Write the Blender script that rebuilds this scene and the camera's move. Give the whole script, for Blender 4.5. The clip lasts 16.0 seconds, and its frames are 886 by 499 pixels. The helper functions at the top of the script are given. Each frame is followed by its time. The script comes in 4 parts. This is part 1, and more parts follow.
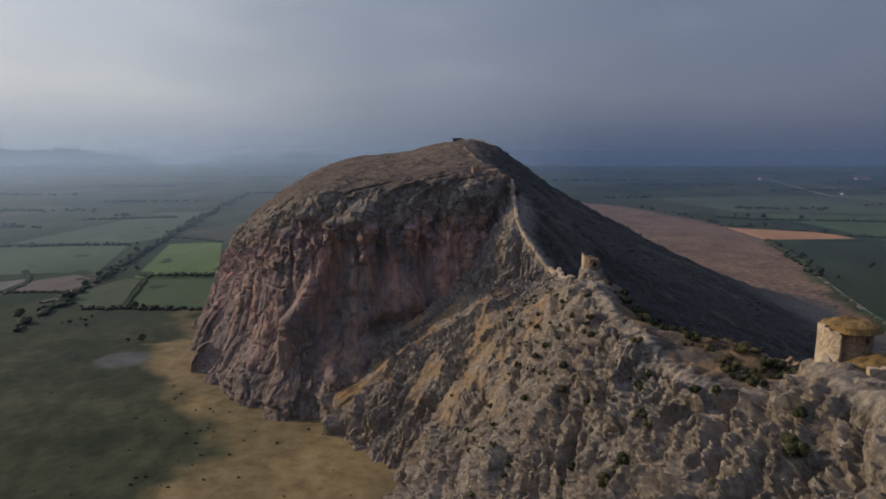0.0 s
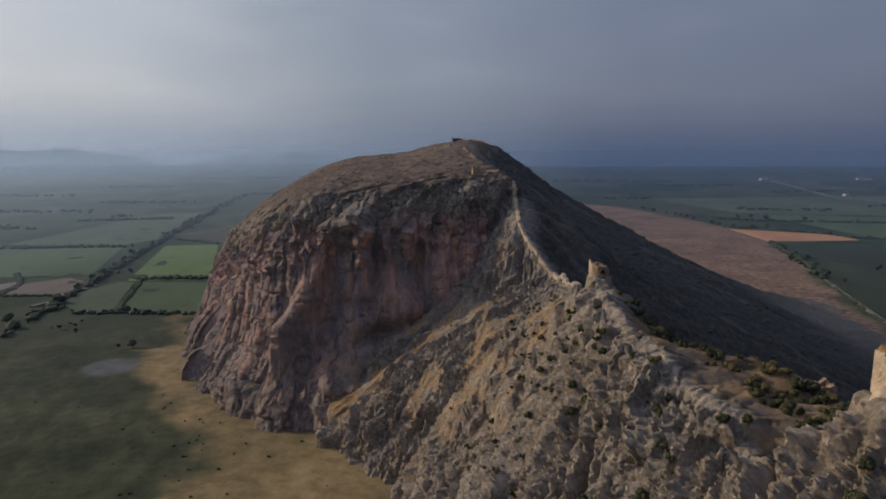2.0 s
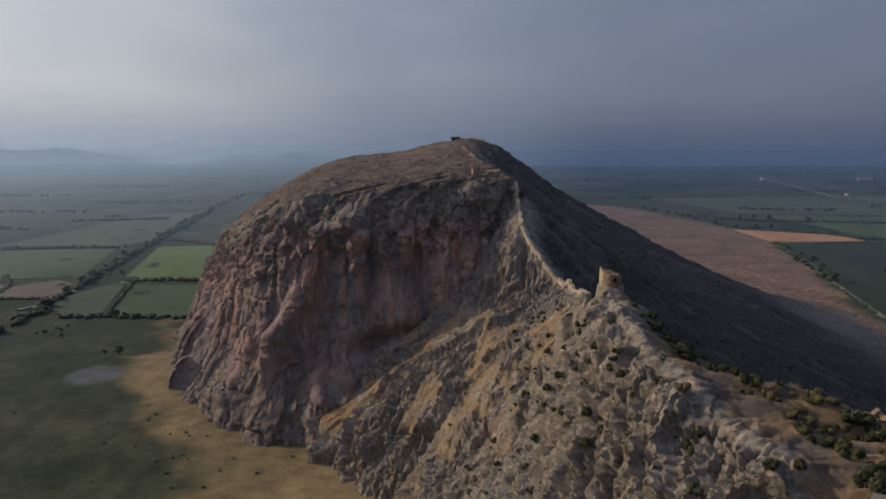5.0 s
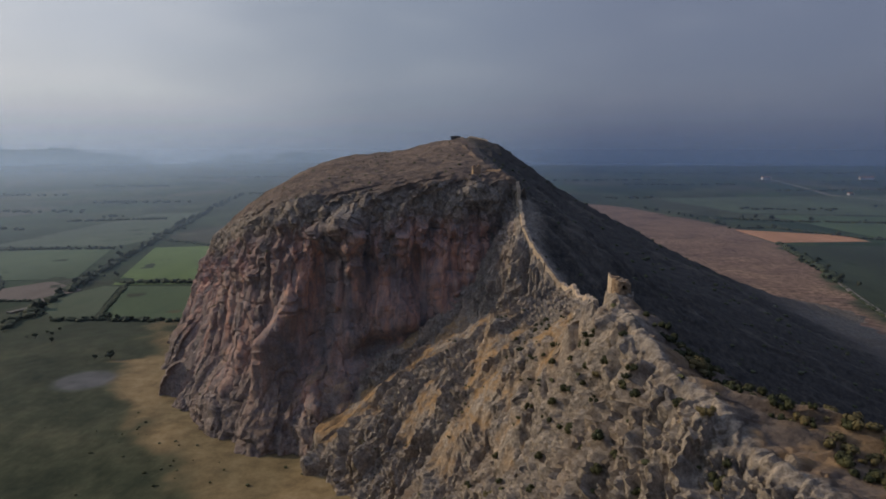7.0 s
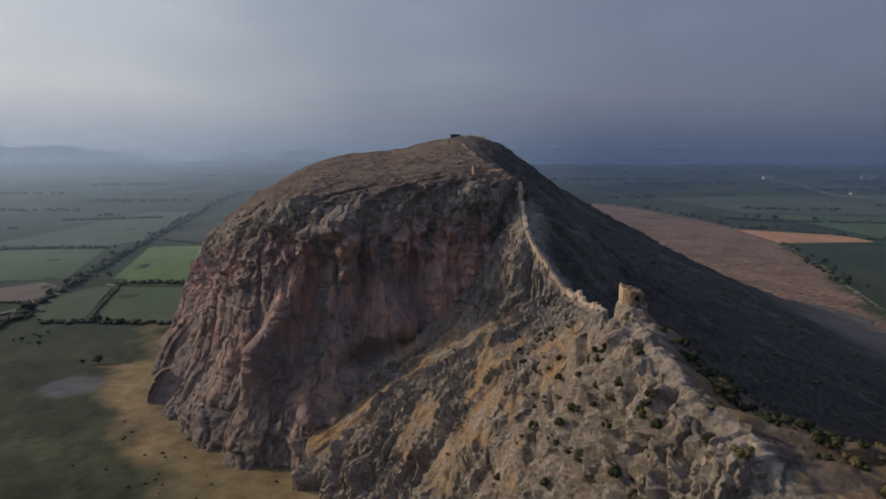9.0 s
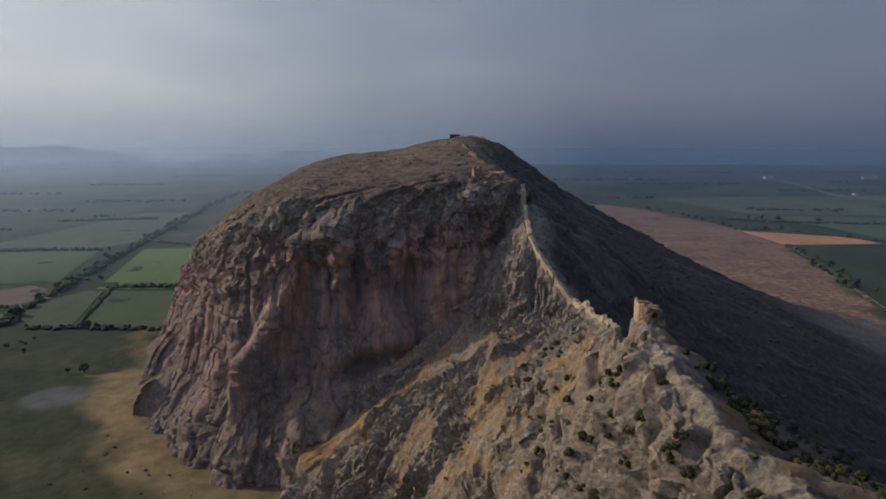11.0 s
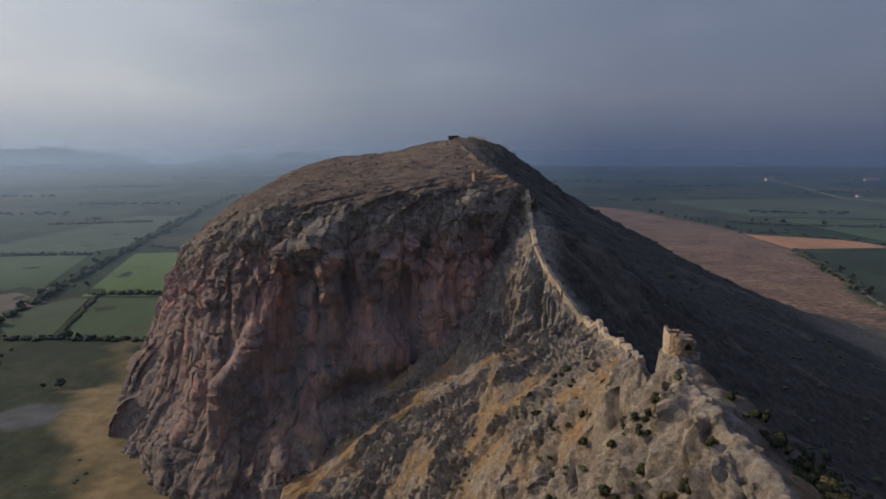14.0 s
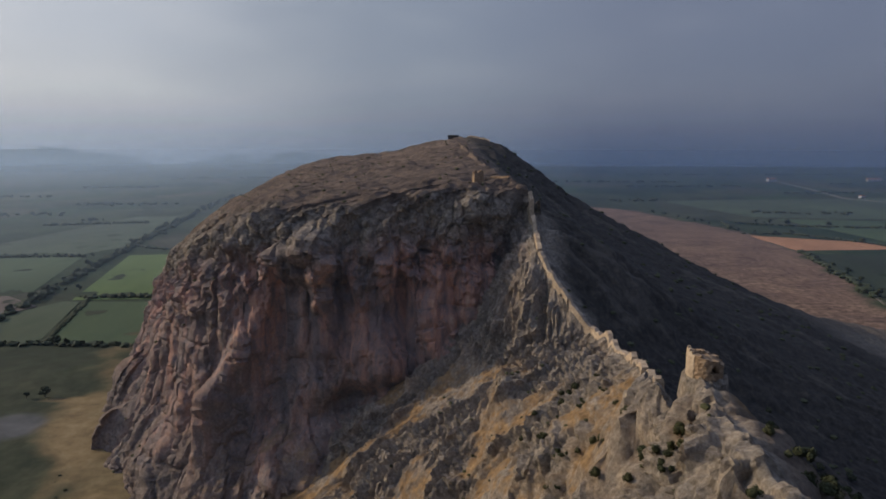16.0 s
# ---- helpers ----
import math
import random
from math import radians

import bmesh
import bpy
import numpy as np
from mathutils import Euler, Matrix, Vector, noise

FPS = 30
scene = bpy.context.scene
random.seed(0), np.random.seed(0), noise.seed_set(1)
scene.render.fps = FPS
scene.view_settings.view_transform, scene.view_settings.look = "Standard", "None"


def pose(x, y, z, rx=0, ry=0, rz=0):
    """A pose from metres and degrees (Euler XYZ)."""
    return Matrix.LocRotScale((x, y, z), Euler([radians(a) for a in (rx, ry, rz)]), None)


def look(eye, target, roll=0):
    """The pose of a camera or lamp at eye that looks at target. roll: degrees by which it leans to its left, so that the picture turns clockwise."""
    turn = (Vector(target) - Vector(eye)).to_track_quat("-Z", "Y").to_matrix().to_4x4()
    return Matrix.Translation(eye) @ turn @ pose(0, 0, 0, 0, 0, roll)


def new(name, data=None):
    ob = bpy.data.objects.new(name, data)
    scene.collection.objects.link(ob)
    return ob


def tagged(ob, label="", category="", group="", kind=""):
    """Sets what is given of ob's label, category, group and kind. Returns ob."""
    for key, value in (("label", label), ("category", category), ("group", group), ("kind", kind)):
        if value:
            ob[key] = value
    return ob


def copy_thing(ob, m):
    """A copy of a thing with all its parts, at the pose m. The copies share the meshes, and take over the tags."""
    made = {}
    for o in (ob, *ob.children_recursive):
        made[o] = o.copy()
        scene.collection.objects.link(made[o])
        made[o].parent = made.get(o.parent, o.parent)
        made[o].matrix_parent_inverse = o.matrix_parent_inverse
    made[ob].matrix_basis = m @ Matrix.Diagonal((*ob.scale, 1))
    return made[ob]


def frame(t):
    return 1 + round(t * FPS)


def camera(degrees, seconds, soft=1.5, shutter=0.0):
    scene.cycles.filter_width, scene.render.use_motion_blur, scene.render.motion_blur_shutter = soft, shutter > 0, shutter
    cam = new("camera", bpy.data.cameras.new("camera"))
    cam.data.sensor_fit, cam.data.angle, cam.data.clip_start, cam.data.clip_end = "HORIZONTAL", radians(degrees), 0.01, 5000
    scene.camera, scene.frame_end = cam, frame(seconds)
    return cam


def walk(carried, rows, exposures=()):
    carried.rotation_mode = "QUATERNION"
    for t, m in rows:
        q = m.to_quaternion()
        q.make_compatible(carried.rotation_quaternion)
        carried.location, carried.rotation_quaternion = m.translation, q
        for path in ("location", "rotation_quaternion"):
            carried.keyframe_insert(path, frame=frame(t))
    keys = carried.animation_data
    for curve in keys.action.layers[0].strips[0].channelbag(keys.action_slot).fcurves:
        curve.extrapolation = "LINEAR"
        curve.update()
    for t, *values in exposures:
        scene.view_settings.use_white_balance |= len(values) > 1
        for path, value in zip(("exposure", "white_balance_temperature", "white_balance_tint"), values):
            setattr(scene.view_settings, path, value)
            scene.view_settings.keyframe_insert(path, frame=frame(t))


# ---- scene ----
cam = camera(69.7, 16.0, soft=1.7)
PATH = [
    (0, (1.489, -3.239, 130.156), (1.383, -1.267, 129.841), 0.0),
    (0.5, (1.544, -0.008, 130.128), (1.437, 1.964, 129.813), 0.0),
    (1, (1.51, 3.098, 130.069), (1.403, 5.07, 129.755), 0.1),
    (1.5, (1.379, 6.085, 130.046), (1.273, 8.057, 129.732), 0.1),
    (2, (1.15, 8.921, 130.01), (1.045, 10.893, 129.697), 0.0),
    (2.5, (1.063, 11.787, 129.908), (0.959, 13.76, 129.595), 0.0),
    (3, (0.97, 14.423, 129.803), (0.865, 16.395, 129.49), 0.0),
    (3.5, (0.83, 16.859, 129.805), (0.726, 18.831, 129.492), 0.0),
    (4, (0.702, 19.246, 129.789), (0.599, 21.218, 129.475), 0.0),
    (6.5, (0.549, 31.858, 129.354), (0.447, 33.83, 129.039), 0.0),
    (7, (0.427, 34.519, 129.399), (0.325, 36.491, 129.083), 0.0),
    (7.5, (0.33, 37.464, 129.442), (0.229, 39.436, 129.125), 0.1),
    (8, (0.305, 40.538, 129.448), (0.203, 42.51, 129.13), 0.1),
    (8.5, (0.267, 43.735, 129.48), (0.165, 45.707, 129.161), 0.1),
    (9, (0.153, 47.125, 129.492), (0.052, 49.097, 129.171), 0.1),
    (11.5, (-0.205, 64.789, 129.905), (-0.305, 66.761, 129.584), 0.1),
    (12, (-0.298, 68.316, 129.951), (-0.398, 70.288, 129.631), 0.1),
    (12.5, (-0.489, 71.725, 129.99), (-0.588, 73.697, 129.67), 0.1),
    (13, (-0.605, 75.174, 130.058), (-0.704, 77.146, 129.74), 0.1),
    (13.5, (-0.683, 78.548, 130.081), (-0.781, 80.52, 129.764), 0.1),
    (14, (-0.705, 81.887, 130.027), (-0.802, 83.859, 129.711), 0.1),
    (14.5, (-0.815, 85.018, 129.934), (-0.911, 86.991, 129.619), 0.1),
    (15, (-0.836, 88.222, 129.78), (-0.932, 90.195, 129.466), 0.1),
    (15.5, (-0.768, 91.535, 129.685), (-0.866, 93.508, 129.37), 0.1),
    (16, (-0.654, 94.972, 129.622), (-0.752, 96.944, 129.307), 0.1),
]
walk(cam, [(t, look(eye, target, roll)) for t, eye, target, roll in PATH])

SKY_STOPS = [(0.0, (0.078, 0.092, 0.152)), (0.27, (0.108, 0.124, 0.196)), (0.5, (0.14, 0.16, 0.23)), (0.68, (0.216, 0.246, 0.312)), (0.83, (0.42, 0.445, 0.5)), (1.0, (0.75, 0.76, 0.79))]
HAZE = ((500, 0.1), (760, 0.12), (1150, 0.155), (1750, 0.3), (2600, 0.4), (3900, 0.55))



# ---- light ----
SUN_EL, SUN_AZ = radians(25), radians(79)          # height, and turn to the left of the heading
SUN_DIR = Vector((-math.sin(SUN_AZ) * math.cos(SUN_EL), math.cos(SUN_AZ) * math.cos(SUN_EL), math.sin(SUN_EL)))
sun = new("sun", bpy.data.lights.new("sun", "SUN"))
sun.data.energy, sun.data.angle, sun.data.color = 2.8, radians(1.2), (1.0, 0.825, 0.62)
sun.matrix_world = look(SUN_DIR * 1000, (0, 0, 0))
scene.view_settings.exposure = 0.0


def ramp_into(nodes, stops):
    r = nodes.new("ShaderNodeValToRGB")
    e = r.color_ramp.elements
    e[0].position, e[0].color = stops[0][0], (*stops[0][1], 1)
    e[1].position, e[1].color = stops[-1][0], (*stops[-1][1], 1)
    for p, c in stops[1:-1]:
        k = e.new(p)
        k.color = (*c, 1)
    return r


world = bpy.data.worlds.new("hazy_sky")
scene.world = world
world.use_nodes = True
wn, wl = world.node_tree.nodes, world.node_tree.links
wn.clear()
w_out, w_bg = wn.new("ShaderNodeOutputWorld"), wn.new("ShaderNodeBackground")
w_sky = wn.new("ShaderNodeTexSky")
w_sky.sky_type, w_sky.sun_disc, w_sky.sun_elevation, w_sky.sun_rotation = "NISHITA", False, SUN_EL, -SUN_AZ
w_sky.dust_density = 4.0
w_tc = wn.new("ShaderNodeTexCoord")
w_dot = wn.new("ShaderNodeVectorMath")
w_dot.operation = "DOT_PRODUCT"
wl.new(w_tc.outputs["Generated"], w_dot.inputs[0])
w_dot.inputs[1].default_value = (-0.945, 0.326, 0.12)
w_noise = wn.new("ShaderNodeTexNoise")
w_map = wn.new("ShaderNodeMapping")
w_map.inputs["Scale"].default_value = (1.4, 1.4, 5.0)
w_map.inputs["Rotation"].default_value = (0.25, 0.1, 0)
wl.new(w_tc.outputs["Generated"], w_map.inputs["Vector"])
wl.new(w_map.outputs["Vector"], w_noise.inputs["Vector"])
w_noise.inputs["Scale"].default_value, w_noise.inputs["Detail"].default_value = 1.6, 4.0
w_noise.inputs["Roughness"].default_value = 0.45
w_add = wn.new("ShaderNodeMath")
w_add.operation = "MULTIPLY_ADD"
wl.new(w_noise.outputs["Fac"], w_add.inputs[0])
w_add.inputs[1].default_value = 0.26
wl.new(w_dot.outputs["Value"], w_add.inputs[2])
w_remap = wn.new("ShaderNodeMapRange")
w_remap.inputs["From Min"].default_value, w_remap.inputs["From Max"].default_value = -0.89, 1.3
wl.new(w_add.outputs["Value"], w_remap.inputs["Value"])
w_ramp = ramp_into(wn, SKY_STOPS)
w_ramp.color_ramp.interpolation = "EASE"
wl.new(w_remap.outputs["Result"], w_ramp.inputs["Fac"])
w_scale = wn.new("ShaderNodeMixRGB")
w_scale.blend_type = "MIX"
w_scale.inputs["Fac"].default_value = 0.02
wl.new(w_ramp.outputs["Color"], w_scale.inputs["Color1"])
wl.new(w_sky.outputs["Color"], w_scale.inputs["Color2"])
wl.new(w_scale.outputs["Color"], w_bg.inputs["Color"])
# an overcast sky is brightest overhead, and bluer there than in the haze
w_sep, w_up = wn.new("ShaderNodeSeparateXYZ"), wn.new("ShaderNodeMapRange")
wl.new(w_tc.outputs["Generated"], w_sep.inputs[0])
w_up.interpolation_type = "SMOOTHSTEP"
w_up.inputs["From Min"].default_value, w_up.inputs["From Max"].default_value = 0.2, 1.0
wl.new(w_sep.outputs["Z"], w_up.inputs["Value"])
w_high = ramp_into(wn, [(0.0, (1.0, 1.0, 1.0)), (1.0, (1.85, 2.05, 2.4))])
wl.new(w_up.outputs["Result"], w_high.inputs["Fac"])
w_times = wn.new("ShaderNodeMixRGB")
w_times.blend_type = "MULTIPLY"
w_times.inputs["Fac"].default_value = 1.0
wl.new(w_scale.outputs["Color"], w_times.inputs["Color1"])
wl.new(w_high.outputs["Color"], w_times.inputs["Color2"])
# the far plain, sunk in haze below the horizon
w_low = wn.new("ShaderNodeMapRange")
w_low.interpolation_type = "SMOOTHSTEP"
w_low.inputs["From Min"].default_value, w_low.inputs["From Max"].default_value = -0.03, 0.012
wl.new(w_sep.outputs["Z"], w_low.inputs["Value"])
w_plain = ramp_into(wn, [(0.0, (0.62, 0.69, 0.8)), (1.0, (1.0, 1.0, 1.0))])
wl.new(w_low.outputs["Result"], w_plain.inputs["Fac"])
w_far = wn.new("ShaderNodeMixRGB")
w_far.blend_type = "MULTIPLY"
w_far.inputs["Fac"].default_value = 1.0
wl.new(w_times.outputs["Color"], w_far.inputs["Color1"])
wl.new(w_plain.outputs["Color"], w_far.inputs["Color2"])
# soft banks of cloud
w_cloud, w_cmap = wn.new("ShaderNodeTexNoise"), wn.new("ShaderNodeMapping")
w_cmap.inputs["Scale"].default_value = (2.2, 2.2, 7.5)
w_cmap.inputs["Rotation"].default_value = (-0.3, 0.2, 0.6)
wl.new(w_tc.outputs["Generated"], w_cmap.inputs["Vector"])
wl.new(w_cmap.outputs["Vector"], w_cloud.inputs["Vector"])
w_cloud.inputs["Scale"].default_value, w_cloud.inputs["Detail"].default_value, w_cloud.inputs["Roughness"].default_value = 2.0, 5.0, 0.5
w_bank = ramp_into(wn, [(0.36, (0.96, 0.97, 0.985)), (0.5, (1.0, 1.0, 1.0)), (0.66, (1.08, 1.07, 1.05))])
wl.new(w_cloud.outputs["Fac"], w_bank.inputs["Fac"])
w_banked = wn.new("ShaderNodeMixRGB")
w_banked.blend_type = "MULTIPLY"
w_banked.inputs["Fac"].default_value = 1.0
wl.new(w_far.outputs["Color"], w_banked.inputs["Color1"])
wl.new(w_bank.outputs["Color"], w_banked.inputs["Color2"])
wl.new(w_banked.outputs["Color"], w_bg.inputs["Color"])
wl.new(w_bg.outputs["Background"], w_out.inputs["Surface"])


# ---- materials ----
def mat(name):
    m = bpy.data.materials.new(name)
    m.use_nodes = True
    n, l = m.node_tree.nodes, m.node_tree.links
    return m, n, l, n["Principled BSDF"]


def noise_node(n, l, scale, detail=6, rough=0.6, stretch=(1, 1, 1), rot=(0, 0, 0), src=None):
    """A noise whose size is one over scale in metres."""
    if src is None:
        g = n.new("ShaderNodeNewGeometry")
        src = g.outputs["Position"]
    mp = n.new("ShaderNodeMapping")
    mp.inputs["Scale"].default_value, mp.inputs["Rotation"].default_value = stretch, rot
    l.new(src, mp.inputs["Vector"])
    t = n.new("ShaderNodeTexNoise")
    t.inputs["Scale"].default_value, t.inputs["Detail"].default_value, t.inputs["Roughness"].default_value = scale, detail, rough
    l.new(mp.outputs["Vector"], t.inputs["Vector"])
    return t.outputs["Fac"]


def ramp(n, l, fac, stops):
    r = ramp_into(n, stops)
    l.new(fac, r.inputs["Fac"])
    return r.outputs["Color"]


def mix(n, l, fac, a, b, mode="MIX"):
    m = n.new("ShaderNodeMixRGB")
    m.blend_type = mode
    for sock, v in (("Fac", fac), ("Color1", a), ("Color2", b)):
        if isinstance(v, (int, float)):
            m.inputs[sock].default_value = v
        elif isinstance(v, tuple):
            m.inputs[sock].default_value = (*v, 1)
        else:
            l.new(v, m.inputs[sock])
    return m.outputs["Color"]


def grey(v):
    return (v, v, v)


def attribute(n, name):
    a = n.new("ShaderNodeAttribute")
    a.attribute_name = name
    return a.outputs["Fac"]


def bump(n, l, bsdf, height, strength, distance):
    b = n.new("ShaderNodeBump")
    b.inputs["Strength"].default_value, b.inputs["Distance"].default_value = strength, distance
    l.new(height, b.inputs["Height"])
    l.new(b.outputs["Normal"], bsdf.inputs["Normal"])


def hill_material():
    """Limestone, iron-stained cliff, dry grass and scrub, mixed by where each of them grows or crops out."""
    m, n, l, p = mat("hillside")
    fine = noise_node(n, l, 1.1, 8, 0.7)
    mid = noise_node(n, l, 0.16, 6, 0.65)
    wide = noise_node(n, l, 0.03, 4, 0.6)
    drip = noise_node(n, l, 0.3, 7, 0.68, (1, 1, 0.2))
    drip2 = noise_node(n, l, 0.08, 5, 0.6, (1, 1, 0.35))
    rock = ramp(n, l, fine, [(0.28, (0.098, 0.081, 0.064)), (0.45, (0.192, 0.161, 0.127)), (0.6, (0.282, 0.241, 0.191)), (0.78, (0.41, 0.357, 0.288))])
    streak = noise_node(n, l, 0.5, 6, 0.66, (1.0, 1.6, 0.3))
    rock = mix(n, l, 0.75, rock, ramp(n, l, streak, [(0.34, (0.44, 0.42, 0.41)), (0.46, grey(0.9)), (0.66, (1.3, 1.25, 1.17))]), "MULTIPLY")
    grain = noise_node(n, l, 4.0, 6, 0.75)
    knobs = noise_node(n, l, 0.42, 7, 0.72)
    rock = mix(n, l, 0.6, rock, ramp(n, l, knobs, [(0.36, (0.4, 0.39, 0.39)), (0.46, grey(0.95)), (0.62, (1.35, 1.3, 1.22))]), "MULTIPLY")
    rock = mix(n, l, 0.5, rock, ramp(n, l, grain, [(0.3, grey(0.75)), (0.5, grey(1.08)), (0.7, grey(1.35))]), "MULTIPLY")
    rock = mix(n, l, 0.6, rock, ramp(n, l, mid, [(0.3, grey(0.6)), (0.5, grey(0.95)), (0.7, (1.15, 1.08, 0.98))]), "MULTIPLY")
    rock = mix(n, l, ramp(n, l, wide, [(0.5, grey(0)), (0.7, grey(0.3))]), rock, (0.25, 0.175, 0.112))
    iron = ramp(n, l, drip, [(0.3, (0.165, 0.132, 0.13)), (0.45, (0.295, 0.195, 0.165)), (0.57, (0.48, 0.25, 0.172)), (0.74, (0.57, 0.39, 0.275))])
    stain = ramp(n, l, drip2, [(0.36, (0.11, 0.1, 0.105)), (0.6, (0.235, 0.19, 0.17))])
    iron = mix(n, l, ramp(n, l, drip2, [(0.40, grey(0.85)), (0.60, grey(0.0))]), iron, stain)
    iron = mix(n, l, 0.35, iron, ramp(n, l, fine, [(0.3, grey(0.55)), (0.65, grey(1.25))]), "MULTIPLY")
    grass = ramp(n, l, noise_node(n, l, 0.55, 8, 0.7), [(0.3, (0.12, 0.076, 0.04)), (0.5, (0.24, 0.148, 0.068)), (0.7, (0.34, 0.22, 0.108))])
    # scrub cover, its colour taken near black to deepen the flank's shade
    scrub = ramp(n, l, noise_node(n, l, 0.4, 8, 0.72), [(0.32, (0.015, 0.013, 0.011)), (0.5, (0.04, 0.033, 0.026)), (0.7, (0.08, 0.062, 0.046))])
    heath = ramp(n, l, mix(n, l, 0.4, noise_node(n, l, 0.25, 9, 0.75), noise_node(n, l, 0.06, 6, 0.7)), [(0.36, (0.04, 0.031, 0.027)), (0.48, (0.1, 0.073, 0.055)), (0.64, (0.2, 0.142, 0.1))])
    weathered = mix(n, l, 1.0, rock, (0.8, 0.79, 0.85), "MULTIPLY")
    rock = mix(n, l, attribute(n, "crag"), rock, weathered)
    col = mix(n, l, attribute(n, "iron"), rock, iron)
    col = mix(n, l, attribute(n, "heath"), col, heath)
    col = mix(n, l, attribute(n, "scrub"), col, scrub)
    col = mix(n, l, attribute(n, "grass"), col, grass)
    l.new(col, p.inputs["Base Color"])
    p.inputs["Roughness"].default_value = 0.92
    p.inputs["Specular IOR Level"].default_value = 0.15
    h = mix(n, l, 0.5, fine, mix(n, l, 0.4, noise_node(n, l, 0.45, 8, 0.7), grain))
    bump(n, l, p, h, 1.0, 1.0)
    return m


def simple_material(name, stops, scale=0.8, rough=0.9, bump_by=0.4, deep=0.1, stretch=(1, 1, 1), wide=None, detail=8):
    """A dull surface with grain, and paler or darker patches many times as wide."""
    m, n, l, p = mat(name)
    f = noise_node(n, l, scale, detail, 0.68, stretch)
    col = ramp(n, l, f, stops)
    w = noise_node(n, l, wide or scale * 0.12, 5, 0.6, stretch)
    col = mix(n, l, 0.7, col, ramp(n, l, w, [(0.3, grey(0.62)), (0.7, grey(1.25))]), "MULTIPLY")
    l.new(col, p.inputs["Base Color"])
    p.inputs["Roughness"].default_value = rough
    p.inputs["Specular IOR Level"].default_value = 0.2
    if bump_by:
        bump(n, l, p, f, bump_by, deep)
    return m


def leaf_material(name, dark, light):
    m, n, l, p = mat(name)
    info = n.new("ShaderNodeObjectInfo")
    f = noise_node(n, l, 1.4, 4, 0.7)
    col = ramp(n, l, f, [(0.3, dark), (0.7, light)])
    col = mix(n, l, 0.8, col, ramp(n, l, info.outputs["Random"], [(0.0, (0.65, 0.72, 0.65)), (1.0, (1.3, 1.15, 0.9))]), "MULTIPLY")
    l.new(col, p.inputs["Base Color"])
    p.inputs["Roughness"].default_value = 0.8
    p.inputs["Specular IOR Level"].default_value = 0.15
    return m


M_HILL = hill_material()
M_STONE = simple_material("old_masonry", [(0.3, (0.23, 0.17, 0.115)), (0.5, (0.38, 0.29, 0.195)), (0.72, (0.5, 0.405, 0.29))], 1.2, 0.92, 0.6, 0.15)
M_RUBBLE = simple_material("broken_wall_core", [(0.3, (0.14, 0.095, 0.06)), (0.5, (0.29, 0.195, 0.115)), (0.72, (0.42, 0.31, 0.2))], 1.4, 0.95, 0.9, 0.3)
M_TURF = simple_material("dry_turf", [(0.3, (0.085, 0.053, 0.02)), (0.5, (0.19, 0.115, 0.04)), (0.72, (0.3, 0.195, 0.08))], 1.3, 0.95, 0.9, 0.3)
M_DARKSTONE = simple_material("grey_masonry", [(0.3, (0.045, 0.042, 0.04)), (0.7, (0.12, 0.11, 0.1))], 1.0)
M_BUSH = leaf_material("scrub_leaves", (0.026, 0.03, 0.015), (0.072, 0.074, 0.037))
M_BUSH_DRY = leaf_material("dry_scrub_leaves", (0.06, 0.055, 0.028), (0.15, 0.125, 0.065))
M_TREE = leaf_material("tree_leaves", (0.022, 0.03, 0.018), (0.055, 0.066, 0.036))
M_BARK = simple_material("bark", [(0.3, (0.04, 0.03, 0.022)), (0.7, (0.12, 0.09, 0.065))], 3.0)
M_WHITE = simple_material("whitewash", [(0.3, (0.3, 0.29, 0.28)), (0.7, (0.45, 0.44, 0.42))], 0.5)
M_TILE = simple_material("roof_tiles", [(0.3, (0.2, 0.09, 0.06)), (0.7, (0.36, 0.17, 0.11))], 1.0)
M_DUST = simple_material("pale_dust_road", [(0.3, (0.1, 0.088, 0.072)), (0.7, (0.17, 0.15, 0.122))], 0.3, 0.95, 0)


# ---- numeric tools ----
def lattice(ix, iy, iz, seed):
    h = (ix * 374761393 + iy * 668265263 + iz * 2147483647 + seed * 144665) & 0xFFFFFFFF
    h = ((h ^ (h >> 13)) * 1274126177) & 0xFFFFFFFF
    h = ((h ^ (h >> 16)) * 2246822519) & 0xFFFFFFFF
    return ((h ^ (h >> 15)) & 0xFFFFFF) / float(0xFFFFFF) * 2 - 1


def value_noise(x, y, z, seed=0):
    x, y, z = np.broadcast_arrays(x, y, z)
    fx, fy, fz = np.floor(x), np.floor(y), np.floor(z)
    ix, iy, iz = fx.astype(np.int64), fy.astype(np.int64), fz.astype(np.int64)
    u, v, w = x - fx, y - fy, z - fz
    u, v, w = (a * a * a * (a * (a * 6 - 15) + 10) for a in (u, v, w))
    out = 0
    for dx in (0, 1):
        for dy in (0, 1):
            for dz in (0, 1):
                k = (u if dx else 1 - u) * (v if dy else 1 - v) * (w if dz else 1 - w)
                out = out + k * lattice(ix + dx, iy + dy, iz + dz, seed)
    return out


def fbm(x, y, z, octaves=4, seed=0, gain=0.5):
    s, a, f = 0, 1.0, 1.0
    for k in range(octaves):
        s = s + a * value_noise(x * f + 17.3 * k, y * f - 9.1 * k, z * f + 5.7 * k, seed + k)
        a, f = a * gain, f * 2.03
    return s


